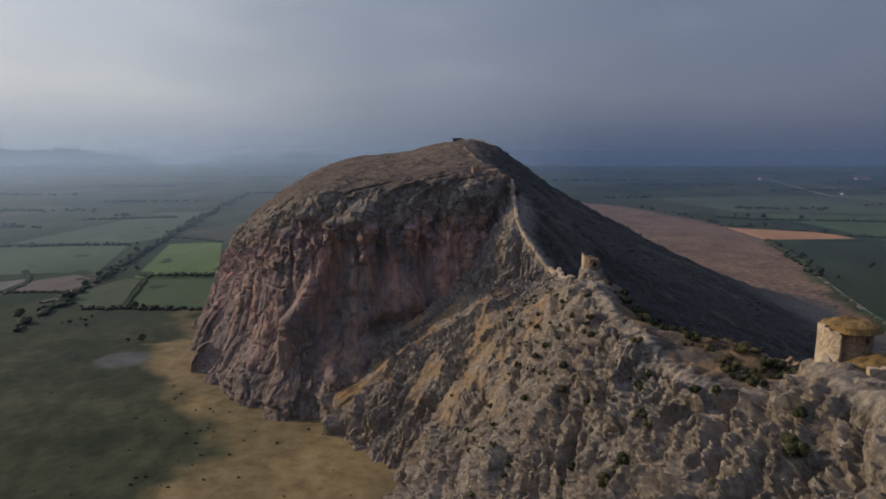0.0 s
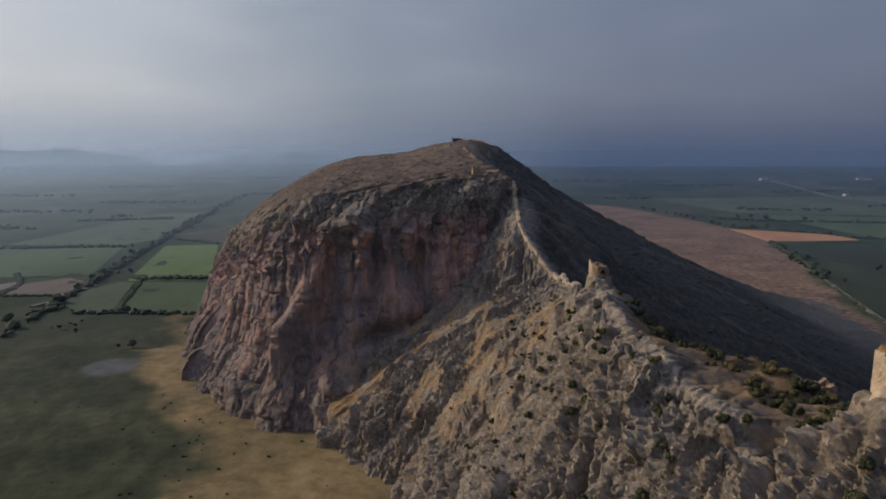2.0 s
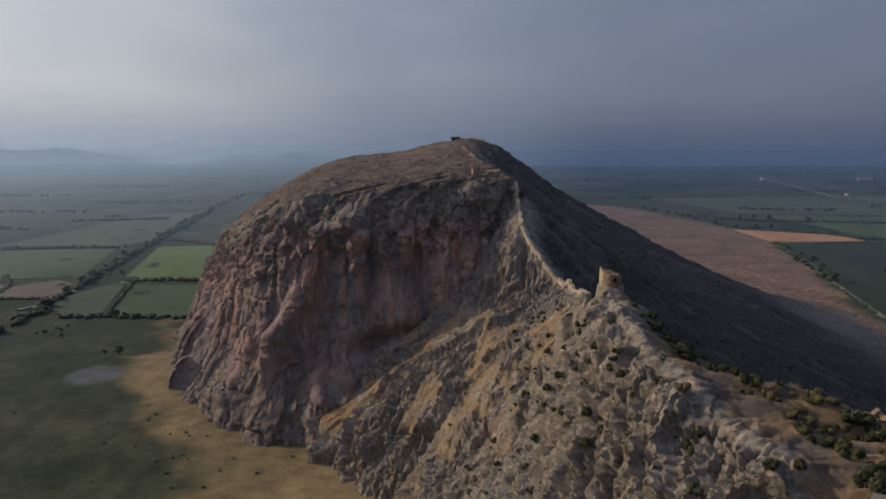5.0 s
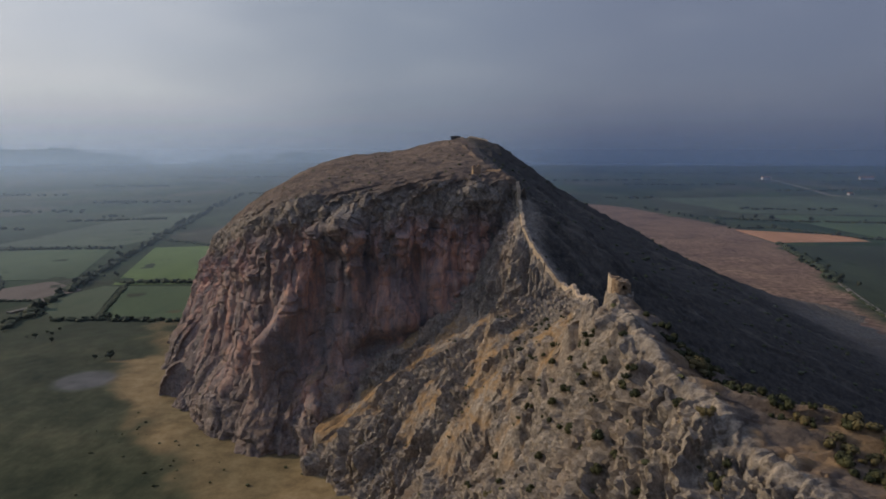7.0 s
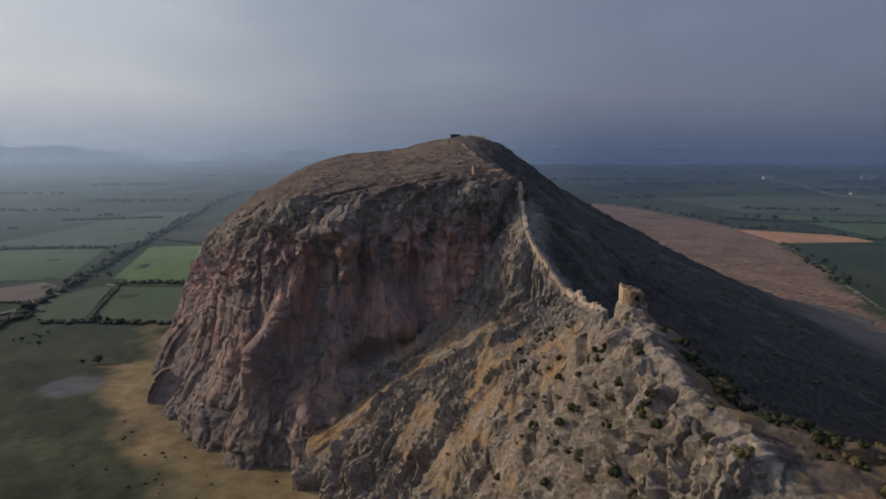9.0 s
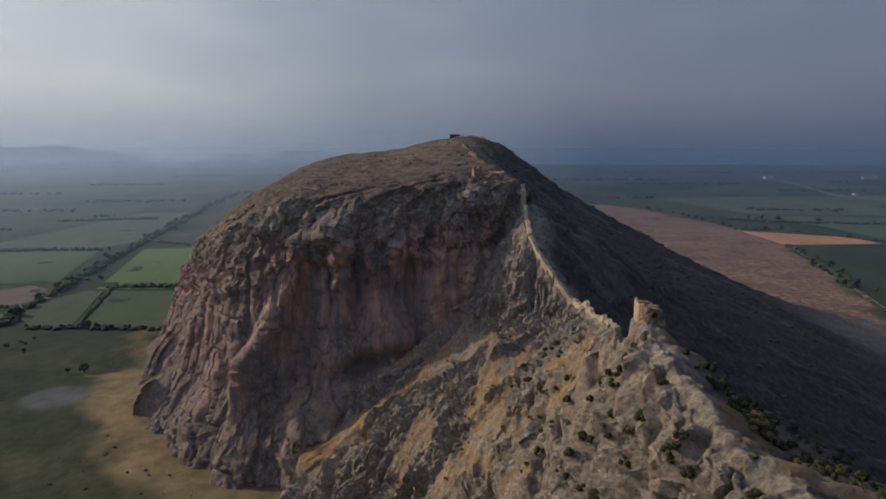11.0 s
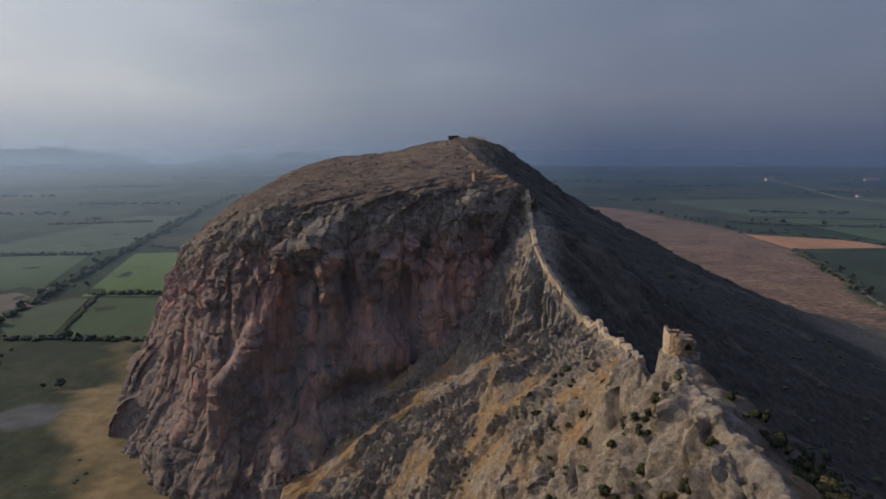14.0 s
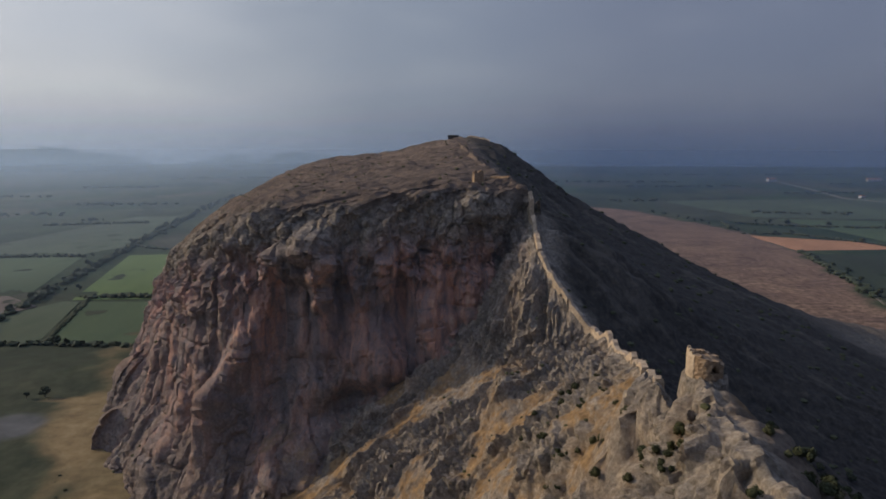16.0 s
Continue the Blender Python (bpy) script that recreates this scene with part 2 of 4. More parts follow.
def ridged(x, y, z, octaves=4, seed=0, gain=0.55):
    """Sharp crests near 1, rounded hollows towards 0."""
    s, a, f, total = 0, 1.0, 1.0, 0
    for k in range(octaves):
        s = s + a * (1 - np.abs(value_noise(x * f + 11.9 * k, y * f + 3.3 * k, z * f - 7.7 * k, seed + k))) ** 2
        total += a
        a, f = a * gain, f * 2.1
    return s / total


def facets(x, y, z, seed=0, tilt=0.9):
    """Broken rock: flat-faced blocks that each lean their own way. Gives the face's height and how near a crack lies (0 in the crack)."""
    x, y, z = (np.asarray(a, np.float32) for a in (x, y, z))
    fx, fy, fz = np.floor(x), np.floor(y), np.floor(z)
    f1 = np.full(x.shape, 9.0, np.float32)
    f2 = f1.copy()
    out = np.zeros_like(f1)
    for dx in (-1, 0, 1):
        for dy in (-1, 0, 1):
            for dz in (-1, 0, 1):
                ix, iy, iz = ((a + d).astype(np.int64) for a, d in ((fx, dx), (fy, dy), (fz, dz)))
                r = [lattice(ix, iy, iz, seed * 31 + q).astype(np.float32) for q in range(4)]
                qx, qy, qz = x - (fx + dx + 0.5 + 0.45 * r[0]), y - (fy + dy + 0.5 + 0.45 * r[1]), z - (fz + dz + 0.5 + 0.45 * r[2])
                d2 = qx * qx + qy * qy + qz * qz
                near = d2 < f1
                f2 = np.where(near, f1, np.minimum(f2, d2))
                f1 = np.where(near, d2, f1)
                out = np.where(near, 0.55 * r[3] + tilt * (r[1] * qx + r[2] * qy + r[0] * qz), out)
    return out, np.sqrt(f2) - np.sqrt(f1)


def smooth(x, lo, hi):
    t = np.clip((x - lo) / (hi - lo), 0, 1)
    return t * t * (3 - 2 * t)


def sheet(name, verts, material, attributes=None, closed=False, crisp=34):
    """A mesh object from a rows x columns x 3 array."""
    r, c = verts.shape[:2]
    idx = np.arange(r * c).reshape(r, c)
    if closed:
        idx = np.concatenate([idx, idx[:, :1]], axis=1)
    quads = np.stack([idx[:-1, :-1], idx[:-1, 1:], idx[1:, 1:], idx[1:, :-1]], axis=-1).reshape(-1, 4)
    me = bpy.data.meshes.new(name)
    me.vertices.add(r * c)
    me.vertices.foreach_set("co", verts.reshape(-1).astype(np.float32))
    me.loops.add(len(quads) * 4)
    me.loops.foreach_set("vertex_index", quads.reshape(-1).astype(np.int32))
    me.polygons.add(len(quads))
    me.polygons.foreach_set("loop_start", (np.arange(len(quads)) * 4).astype(np.int32))
    me.update(calc_edges=True)
    for key, val in (attributes or {}).items():
        a = me.attributes.new(key, "FLOAT", "POINT")
        a.data.foreach_set("value", val.reshape(-1).astype(np.float32))
    me.materials.append(material)
    me.set_sharp_from_angle(angle=radians(crisp))
    return new(name, me)


def normals(v):
    a, b = np.gradient(v, axis=0), np.gradient(v, axis=1)
    n = np.cross(b, a)
    n /= np.linalg.norm(n, axis=-1, keepdims=True) + 1e-9
    return n * np.where(n[..., 2:3].mean() < 0, -1, 1)


def part(name, bm, material, parent=None, label="", flat=True):
    me = bpy.data.meshes.new(name)
    bmesh.ops.recalc_face_normals(bm, faces=bm.faces)
    bm.to_mesh(me)
    bm.free()
    me.materials.append(material)
    ob = new(name, me)
    ob.parent = parent
    if label:
        tagged(ob, label)
    return ob


def thing(name, place, label, category, group="", kind=""):
    ob = new(name)
    ob.matrix_basis = place
    return tagged(ob, label, category, group, kind)


# ---- the hill ----
CREST_Y = [-150, -40, 40, 70, 79, 83, 87, 91, 104, 109, 116, 118.5, 125, 140, 160, 180, 197, 200, 202.5, 206.5, 212, 225, 246, 262, 274, 279, 285, 297, 312, 325, 335, 400, 470, 540, 600, 680, 760]
CREST_X = [60, 52, 47, 46, 46, 47, 45, 42, 42.5, 42.5, 41, 40, 37.5, 34.8, 34, 34, 37, 36.5, 34, 32.5, 33.5, 35, 37.5, 36.5, 36, 33, 26, 19.5, 19, 18.5, 8, 0, -8, -16, -16, -10, 0]
CREST_Z = [70, 98, 102, 103, 102, 97.5, 90.5, 87.6, 88.3, 88.2, 87.4, 88.5, 90.8, 91.6, 92.4, 92.8, 92.4, 87, 84, 87.5, 86.8, 83, 79, 77.5, 75.5, 77, 85, 96, 102, 106.5, 115, 125, 131, 136.5, 128, 100, 50]
RIGHT_AT = [0, 10, 20, 30, 54, 70, 102, 154, 200, 255, 330]
RIGHT_Y = [122, 135, 151, 184, 199, 258, 330, 400, 540]
RIGHT_DROP = [[0, 0.8, 2, 5.5, 25, 34, 49, 72, 88, 95, 100], [0, 2.0, 6, 11.5, 26, 34, 49, 72, 88, 95, 100], [0, 6.5, 12.5, 18, 30, 37, 50, 72, 88, 95, 100], [0, 6.6, 13.5, 20, 32.5, 40, 53, 74, 89, 95, 100], [0, 13, 21, 28, 39, 46, 58, 78, 91, 96, 101], [0, 12, 20, 27, 39, 47, 60, 78, 90, 95, 100], [0, 4, 9, 15, 32, 42, 60, 84, 103, 112, 118],
              [0, 5, 12, 20, 38, 48, 63, 81, 103, 124, 131], [0, 0.3, 0.6, 3.5, 19.5, 33.5, 52, 80, 103, 125, 138]]
LEFT_AT = [0, 4, 8, 18, 30, 45, 60, 80, 110, 160]
LEFT_Y = [80, 120, 178, 210, 234, 250, 272, 296, 340]
LEFT_DROP = [[0, 2.5, 6, 12, 28, 53, 80, 100, 114, 120], [0, 1.5, 4.5, 18, 34, 61, 86, 103, 115, 120],
             [0, 2, 15, 36, 57, 76, 90, 103, 114, 120], [0, 5, 11, 30, 51, 69, 87, 103, 114, 120], [0, 2.5, 5.5, 14, 27, 46, 77, 94, 104, 113],
             [0, 2.5, 5, 12, 23, 37, 57, 77, 100, 112], [0, 2.5, 5, 11, 17, 30, 42, 57, 88, 107], [0, 4, 9, 27, 39, 48, 57, 70, 100, 122], [0, 6, 12, 26, 44, 66, 86, 110, 130, 140]]


def by_two(at, table_at, table_y, table, y):
    """Height lost at a distance from the crest, between the cross-sections."""
    rows = np.array([np.interp(at, table_at, row) for row in table])
    f = np.clip(np.interp(y, table_y, np.arange(len(table_y))), 0, len(table_y) - 1.0001)
    i = f.astype(int)
    k = f - i
    k = k * k * (3 - 2 * k)
    pick = lambda j: np.take_along_axis(rows, j[None], axis=0)[0]
    return pick(i) * (1 - k) + pick(i + 1) * k


def steps(*runs):
    """Grid lines: runs of (from, to, step)."""
    out = np.concatenate([np.arange(a, b, s) for a, b, s in runs])
    return np.append(out, runs[-1][1])


def beds(u, w, width, length, seed, steep=0.2):
    """Tilted beds of rock that weather out as a row of slabs: a short steep side and a long back, each slab its own height, broken across."""
    k = u / width + 0.9 * fbm(u / width / 2.6, w / length, 0 * u, 3, seed)
    i = np.floor(k)
    f = k - i
    cut = w / length + 0.7 * lattice(i.astype(np.int64), 3 + 0 * i.astype(np.int64), 7 + 0 * i.astype(np.int64), seed)
    cut = cut + 0.35 * fbm(u / width, w / length * 2, 0 * u, 2, seed + 5)
    j = np.floor(cut)
    g = cut - j
    hold = lambda q: 0.55 + 0.45 * lattice(i.astype(np.int64), q.astype(np.int64), 0 * i.astype(np.int64), seed + 9)
    height = hold(j) + (hold(j + 1) - hold(j)) * smooth(g, 0.8, 1.0)
    side = np.where(f < steep, f / steep, (1 - f) / (1 - steep))
    return height * (side - 0.42)


def build_ridge():
    xs = steps((-190, -112, 2.5), (-112, -40, 0.5), (-40, 56, 0.36), (56, 110, 1.0), (110, 360, 2.5))
    ys = steps((-150, 20, 4.0), (20, 46, 0.8), (46, 104, 0.26), (104, 130, 0.32), (130, 300, 0.44), (300, 345, 0.7), (345, 780, 2.6))
    Y, X = np.meshgrid(ys, xs, indexing="ij")
    cx, cz = np.interp(Y, CREST_Y, CREST_X), np.interp(Y, CREST_Y, CREST_Z)
    cx = cx + 1.2 * fbm(Y / 9, 0 * Y, 0 * Y + 3.3, 3, 41) * smooth(Y, 100, 130) * (1 - smooth(Y, 320, 340))
    cz = cz + 1.1 * fbm(Y / 5, 0 * Y, 0 * Y + 8.8, 3, 43) * smooth(Y, 85, 110) * (1 - smooth(Y, 186, 192) * (1 - smooth(Y, 199, 204))) * (1 - smooth(Y, 320, 340))
    left = np.maximum(cx - X, 0)
    right = np.maximum(X - cx, 0)
    # notches of the crest die out down the slope
    cz_even = np.mean([np.interp(Y + q, CREST_Y, CREST_Z) for q in np.linspace(-16, 16, 11)], axis=0)
    fade = np.where(cz_even > cz, smooth(left, 5, 16) + smooth(right, 3, 16), smooth(left + right, 3, 16))
    cz = cz + (cz_even - cz) * fade * (1 - smooth(Y, 300, 330)) * smooth(Y, 150, 175)
    drop_l = by_two(left, LEFT_AT, LEFT_Y, LEFT_DROP, Y)
    drop_r = by_two(right, RIGHT_AT, RIGHT_Y, RIGHT_DROP, Y)
    Z = cz - drop_l - drop_r
    Z = Z - 3.6 * np.exp(-((X - 43.5) / 4.5) ** 4 - ((Y - 98) / 4.5) ** 4)     # a sunken ledge
    Z = Z + 2.2 * np.exp(-((X - 41) / 4) ** 4 - ((Y - 185) / 11) ** 4)         # a shelf behind the crag
    v = np.stack([X, Y, Z], axis=-1)
    n = normals(v)
    on_left = smooth(left, 0.5, 3)
    # the beds stand on edge and run down the slope, bending a little
    warp = 5 * fbm(X / 34, Y / 34, Z / 34, 2, 5)
    u = Y + (0.5 + 0.55 * (1 - smooth(Y, 120, 230))) * (cz - Z) + warp
    w = (cz - Z) + 0.55 * left
    lumps = fbm(X / 6, Y / 6, Z / 6, 4, 23)
    soft = fbm(X / 2.4, Y / 2.4, Z / 3.2, 3, 35, 0.55)

    def patch(x0, y0, rx, ry, lean=0.0):
        return np.exp(-((X - x0) / rx) ** 2 - ((Y - y0 - lean * (X - x0)) / ry) ** 2)

    # hollows that hold soil and dry grass
    hold = patch(14, 258, 9, 11) + 1.5 * patch(-22, 288, 24, 6, 0.12) + patch(2, 282, 7, 6) + 1.2 * patch(-60, 284, 13, 6) + patch(-20, 258, 8, 9) + patch(22, 232, 7, 9) + patch(4, 236, 5, 9) + 0.8 * patch(-40, 272, 7, 6) + 0.8 * patch(25, 212, 6, 8) + 0.7 * patch(8, 204, 5, 8)
    soil = smooth(0.75 * fbm(u / 15, w / 26, 0 * X, 4, 21) + 0.85 * hold - 0.55 * smooth(-Y, -215, -150) - 0.12, 0.1, 0.55)
    broad = beds(u, w, 15, 46, 7, 0.3)
    slab = beds(u + 0.9 * lumps, w + 3 * lumps, 6.4, 32, 12, 0.24)
    flake = beds(u + 0.5 * lumps + 0.2 * soft, w + 1.5 * lumps, 2.6, 15, 17, 0.42)
    stone, gap = facets((X + 0.5 * lumps) / 2.9, (u + 0.6 * lumps) / 1.8, w / 9.5, 12, 0.8)
    shard, gap2 = facets(X / 1.6, (u + 0.3 * lumps) / 0.95, w / 4.2, 18, 0.75)
    chip, gap3 = facets(X / 0.85, Y / 0.75, Z / 1.1, 19, 0.7)
    block, crack = facets((X + 0.8 * lumps) / 4.6, (u + 1.2 * lumps) / 3.4, w / 8.5, 9, 0.8)
    cleft = 1 - smooth(np.abs(value_noise((u + 1.5 * lumps) / 9, w / 38, X / 44, 37)), 0.0, 0.08)
    near = 1 - smooth(Y, 120, 180)
    rocky = 4.8 * broad + 3.8 * slab + 1.9 * flake + 0.3 * block + 0.7 * stone + 0.45 * shard + 0.3 * near * chip + 0.4 * soft + 0.45 * lumps
    rocky -= 2.4 * cleft + 0.6 * (1 - smooth(crack, 0, 0.2)) + 0.75 * (1 - smooth(gap, 0, 0.25)) + 0.45 * (1 - smooth(gap2, 0, 0.25)) + 0.2 * near * (1 - smooth(gap3, 0, 0.25))
    amp = on_left * (1 - 0.8 * soil) * (1 - 0.95 * patch(25, 203, 7, 8)) * smooth(Z, -5, 3) * (1 - (0.5 - 0.3 * (1 - smooth(Y, 84, 92))) * (1 - smooth(left, 1, 6)))
    push = amp * rocky + on_left * soil * (0.4 * lumps + 0.25 * soft - 0.5)
    # the fin that stands out below the wall, and the teeth along the foot
    push += 5.0 * on_left * patch(9, 267, 4, 5) + 2.5 * on_left * patch(16, 290, 4, 5)
    teeth = np.maximum(0, fbm(u / 7, w / 30, 0 * X, 3, 77, 0.6)) * smooth(Z, -8, 2) * (1 - smooth(Z, 8, 22)) * smooth(left, 40, 60)
    push += 7.0 * teeth
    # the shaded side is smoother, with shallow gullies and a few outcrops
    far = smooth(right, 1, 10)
    gully = fbm((Y - 0.2 * right) / 26, right / 90, 0 * X, 4, 31)
    outcrop = smooth(ridged((Y + 0.5 * right) / 16, (right - 0.3 * Y) / 30, 0 * X, 3, 51) + 0.25 * fbm(X / 40, Y / 40, 0 * X, 2, 52), 0.72, 0.9)
    push += far * (1.8 * gully * smooth(right, 15, 50) + 0.9 * lumps + 0.7 * outcrop + 1.3 * outcrop * (1 - smooth(right, 25, 50)) * (1 - smooth(Y, 205, 230))) + (1 - on_left) * (1 - far) * (0.5 * lumps + 0.9 * flake + 0.6 * block)
    v = v + n * push[..., None]
    # slope after the relief tells where soil holds
    n2 = normals(v)
    flat = smooth(n2[..., 2], 0.45, 0.75)
    hollow = smooth(-rocky, 0.3, 2.4)
    tuft = smooth(fbm(X / 5, Y / 5, Z / 7, 5, 61, 0.62), -0.65, 0.1)
    grass = on_left * tuft * np.clip(1.1 * soil * (0.3 + 0.7 * flat) + 0.5 * flat * hollow * (0.35 + 0.65 * smooth(Y, 195, 240)), 0, 1)
    grass *= 1 - 0.8 * smooth(Y, 286, 296) * (1 - smooth(left, 16, 30))
    litter = on_left * smooth(-rocky, 0.0, 2.2) * smooth(n2[..., 2], 0.3, 0.6) * smooth(fbm(X / 4, Y / 4, Z / 6, 4, 63, 0.6), -0.5, 0.3)
    terrace = smooth(right, 0.4, 3) * (1 - smooth(right, 18, 36)) * (1 - smooth(Y, 146, 172)) * smooth(Y, 92, 96)
    grass = np.clip(grass + 0.75 * terrace * smooth(lumps + 0.5 * soft, -0.5, 0.6), 0, 1)
    grass = np.clip(grass + (0.9 * patch(44.5, 97.5, 6, 5) + 0.8 * patch(40.5, 190, 3, 4)) * tuft, 0, 1)
    # scrub with painted-in shade, over the side turned from the sun
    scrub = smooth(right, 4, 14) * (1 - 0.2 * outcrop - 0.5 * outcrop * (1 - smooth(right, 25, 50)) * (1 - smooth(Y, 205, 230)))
    top = smooth(Y, 318, 345)
    heath = top * (1 - smooth(right, 3, 16)) + 0.5 * smooth(right, 190, 270) * smooth(gully, -0.5, 0.5) + 0.7 * litter
    shelf = smooth(right, 1, 5) * (1 - smooth(right, 22, 42)) * smooth(Y, 140, 165) * (1 - smooth(Y, 205, 225))
    heath = heath + 0.8 * terrace + 0.7 * shelf
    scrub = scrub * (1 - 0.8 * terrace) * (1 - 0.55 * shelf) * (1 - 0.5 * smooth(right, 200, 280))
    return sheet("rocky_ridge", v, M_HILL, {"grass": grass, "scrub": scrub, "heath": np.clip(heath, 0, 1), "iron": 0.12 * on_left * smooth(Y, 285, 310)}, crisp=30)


RIM_X = [26, 8, -15, -42, -60, -80, -98, -118, -135, -164, -184, -196, -180, -112, 0]
RIM_Y = [330, 317, 311, 307, 303, 308, 318, 347, 378, 423, 452, 520, 600, 670, 710]
EDGE_AT, EDGE_DROP = [-40, -20, -12, -6, -2.5, 0], [0, 1.2, 2.8, 5.5, 9, 14]
FACE_DROP = [14, 25, 40, 55, 70, 90, 110, 150]
FACE_S = [20, 52, 76, 96, 123, 150, 195, 257]
FACE_OUT = [[0, 1.5, 4, 7, 10, 17, 26, 44], [0, 1, -1, 2, 6, 14, 24, 42], [0, 0, -1.5, -1, 3, 13, 23, 40], [0, 1, -0.5, 1, 4, 15, 25, 42],
            [0, 1.5, 3, 5, 8, 17, 29, 45], [0, 2.5, 5, 8, 12, 24, 34, 52], [0, 4, 9, 15, 23, 37, 50, 70], [0, 5, 11, 18, 26, 42, 57, 80]]


def plateau(x, y):
    fall = np.interp(y, [360, 440, 500, 535], [0.006, 0.0038, 0.0036, 0.0033])
    return 137 - 0.093 * (540 - y) - 0.22 * np.maximum(0, y - 540) - 0.1 * np.maximum(0, -12 - x) - fall * np.maximum(0, -72 - x) ** 2 - 5.5 * np.exp(-((x + 70) / 36) ** 2) * smooth(y, 390, 450)


def build_massif():
    px, py = np.array(RIM_X, float), np.array(RIM_Y, float)
    along = np.concatenate([[0], np.cumsum(np.hypot(np.diff(px), np.diff(py)))])
    s = steps((0, 330, 0.56), (330, along[-1], 4.0))
    # rounded outline: average of the straight outline over a few metres
    k = np.linspace(-9, 9, 13)
    rx = np.mean([np.interp(s + q, along, px) for q in k], axis=0)
    ry = np.mean([np.interp(s + q, along, py) for q in k], axis=0)
    tx, ty = np.gradient(rx), np.gradient(ry)
    tl = np.hypot(tx, ty)
    nx, ny = ty / tl, -tx / tl
    flip = np.where(nx * (rx + 40) + ny * (ry - 450) < 0, -1, 1)
    nx, ny = nx * flip, ny * flip
    k = np.ones(41) / 41
    pad = lambda a: np.convolve(np.pad(a, 20, mode="edge"), k, mode="valid")
    nx, ny = pad(nx), pad(ny)
    # the rim wanders in and out
    wander = (2.6 * fbm(s / 13, 0 * s, 0 * s, 3, 97) + 1.0 * fbm(s / 4.5, 0 * s, 0 * s, 2, 98)) * smooth(s, 6, 30)
    rx, ry = rx + nx * wander, ry + ny * wander
    sp = np.interp(s, [0, 150, 300, along[-1]], [318, 350, 480, 640])
    sx = np.interp(sp, [318, 335, 400, 470, 540, 640], [20, 8, 0, -6, -12, -10]) + 2
    lefty = smooth(s, 118, 165)
    # rows: over the top, then down the face by equal drops
    inner = 1 - (1 - np.linspace(0, 1, 150)) ** 2.1
    X, Y, D, H = [], [], [], []
    for q in inner[:-1]:
        X.append(sx + (rx - sx) * q)
        Y.append(sp + (ry - sp) * q)
        D.append(-np.hypot(rx - X[-1], ry - Y[-1]))
        H.append(np.interp(D[-1], EDGE_AT, EDGE_DROP))
    for drop in np.arange(14, 138, 0.6):
        out = by_two(drop + 0 * s, FACE_DROP, FACE_S, FACE_OUT, s)
        X.append(rx + nx * out)
        Y.append(ry + ny * out)
        D.append(0.1 + 0.4 * (drop - 14) + 0 * s)
        H.append(drop + 0 * s)
    X, Y, D, H = np.array(X), np.array(Y), np.array(D), np.array(H)
    S = np.broadcast_to(s, X.shape)
    L = np.broadcast_to(lefty, X.shape)
    P = plateau(np.where(D > 0, rx + 0 * X, X), np.where(D > 0, ry + 0 * Y, Y))
    Z = P - H - 2.5 * fbm(S / 12, 0 * S, 0 * S + 2.2, 3, 96) * smooth(D, -25, -3)
    v = np.stack([X, Y, Z], axis=-1)
    n = normals(v)
    cliff = smooth(D, -3, 3)
    edge = smooth(D + 9 * fbm(X / 12, Y / 12, 0 * X, 3, 99), -24, -4)
    warp = 5 * fbm(S / 26, Z / 34, 0 * S, 2, 3)
    lumps = fbm(X / 9, Y / 9, Z / 9, 4, 91)
    knob = fbm(X / 3.2, Y / 3.2, Z / 4.4, 4, 93, 0.6)
    ribs = ridged((S + 1.4 * warp) / 27, Z / 85, 0 * S, 2, 81) - 0.5
    ribs2, cr2 = facets((S + warp + 2.5 * lumps) / 8, (Z + 4 * lumps) / 24, D / 14, 86, 0.8)
    crag, cr3 = facets((X + 0.8 * knob) / 3.4, (Y + 0.8 * knob) / 3.4, Z / 7.5, 88, 0.8)
    grit = facets(X / 1.5, Y / 1.5, Z / 2.6, 89, 0.7)[0]
    # columns and draperies, rounded in front with sharp clefts between
    column = 1 - np.abs(value_noise((S + warp + 1.6 * lumps) / 6.5, Z / 42, 0 * S + 4.4, 83)) * 2
    drape = 1 - np.abs(value_noise((S + warp + 1.2 * lumps + 0.5 * knob) / 2.7, Z / 17, 0 * S + 9.1, 84)) * 2

    def spot(s0, z0, ws, wz, lean=0.0):
        return np.exp(-((S - s0 - lean * (Z - z0)) / ws) ** 2 - ((Z - z0) / wz) ** 2)

    # how rough the face is: the stained wall in its middle is the smoothest
    rough = 1 - 0.66 * spot(76, 68, 26, 26) - 0.25 * smooth(S, 104, 128) * smooth(Z, 6, 24)
    broken = 1.2 * column + 0.5 * drape + 1.0 * ribs2 + 0.55 * crag + 0.18 * grit + 0.45 * knob - 1.2 * (1 - smooth(cr2, 0, 0.1)) - 0.3 * (1 - smooth(cr3, 0, 0.2))
    rim = edge * (1 - smooth(D, 4, 12))
    push = cliff * (rough * (5.0 * ribs + broken) + 1.3 * lumps) + rim * (1.0 * crag + 0.4 * grit + 0.5 * knob - 0.5 * (1 - smooth(cr3, 0, 0.25)) + 0.8 * ribs2 + 1.9 * lumps) + (1 - edge) * (1.1 * lumps + 0.35 * knob + 0.3 * crag)
    # bosses, hollows and clefts of the face, in metres along the rim and metres up
    push += 3.5 * spot(66, 56, 9, 11) + 4.0 * spot(47, 71, 6.5, 13) + 2.5 * spot(62, 90, 8, 7) + 4.5 * spot(88, 93, 7, 8)
    push -= 4.6 * spot(56, 74, 2.2, 17, 0.1) + 3.2 * spot(89, 78, 1.7, 14) + 3.4 * spot(38, 74, 1.9, 20, 0.25) + 2.4 * spot(78, 76, 1.4, 10, 0.15)
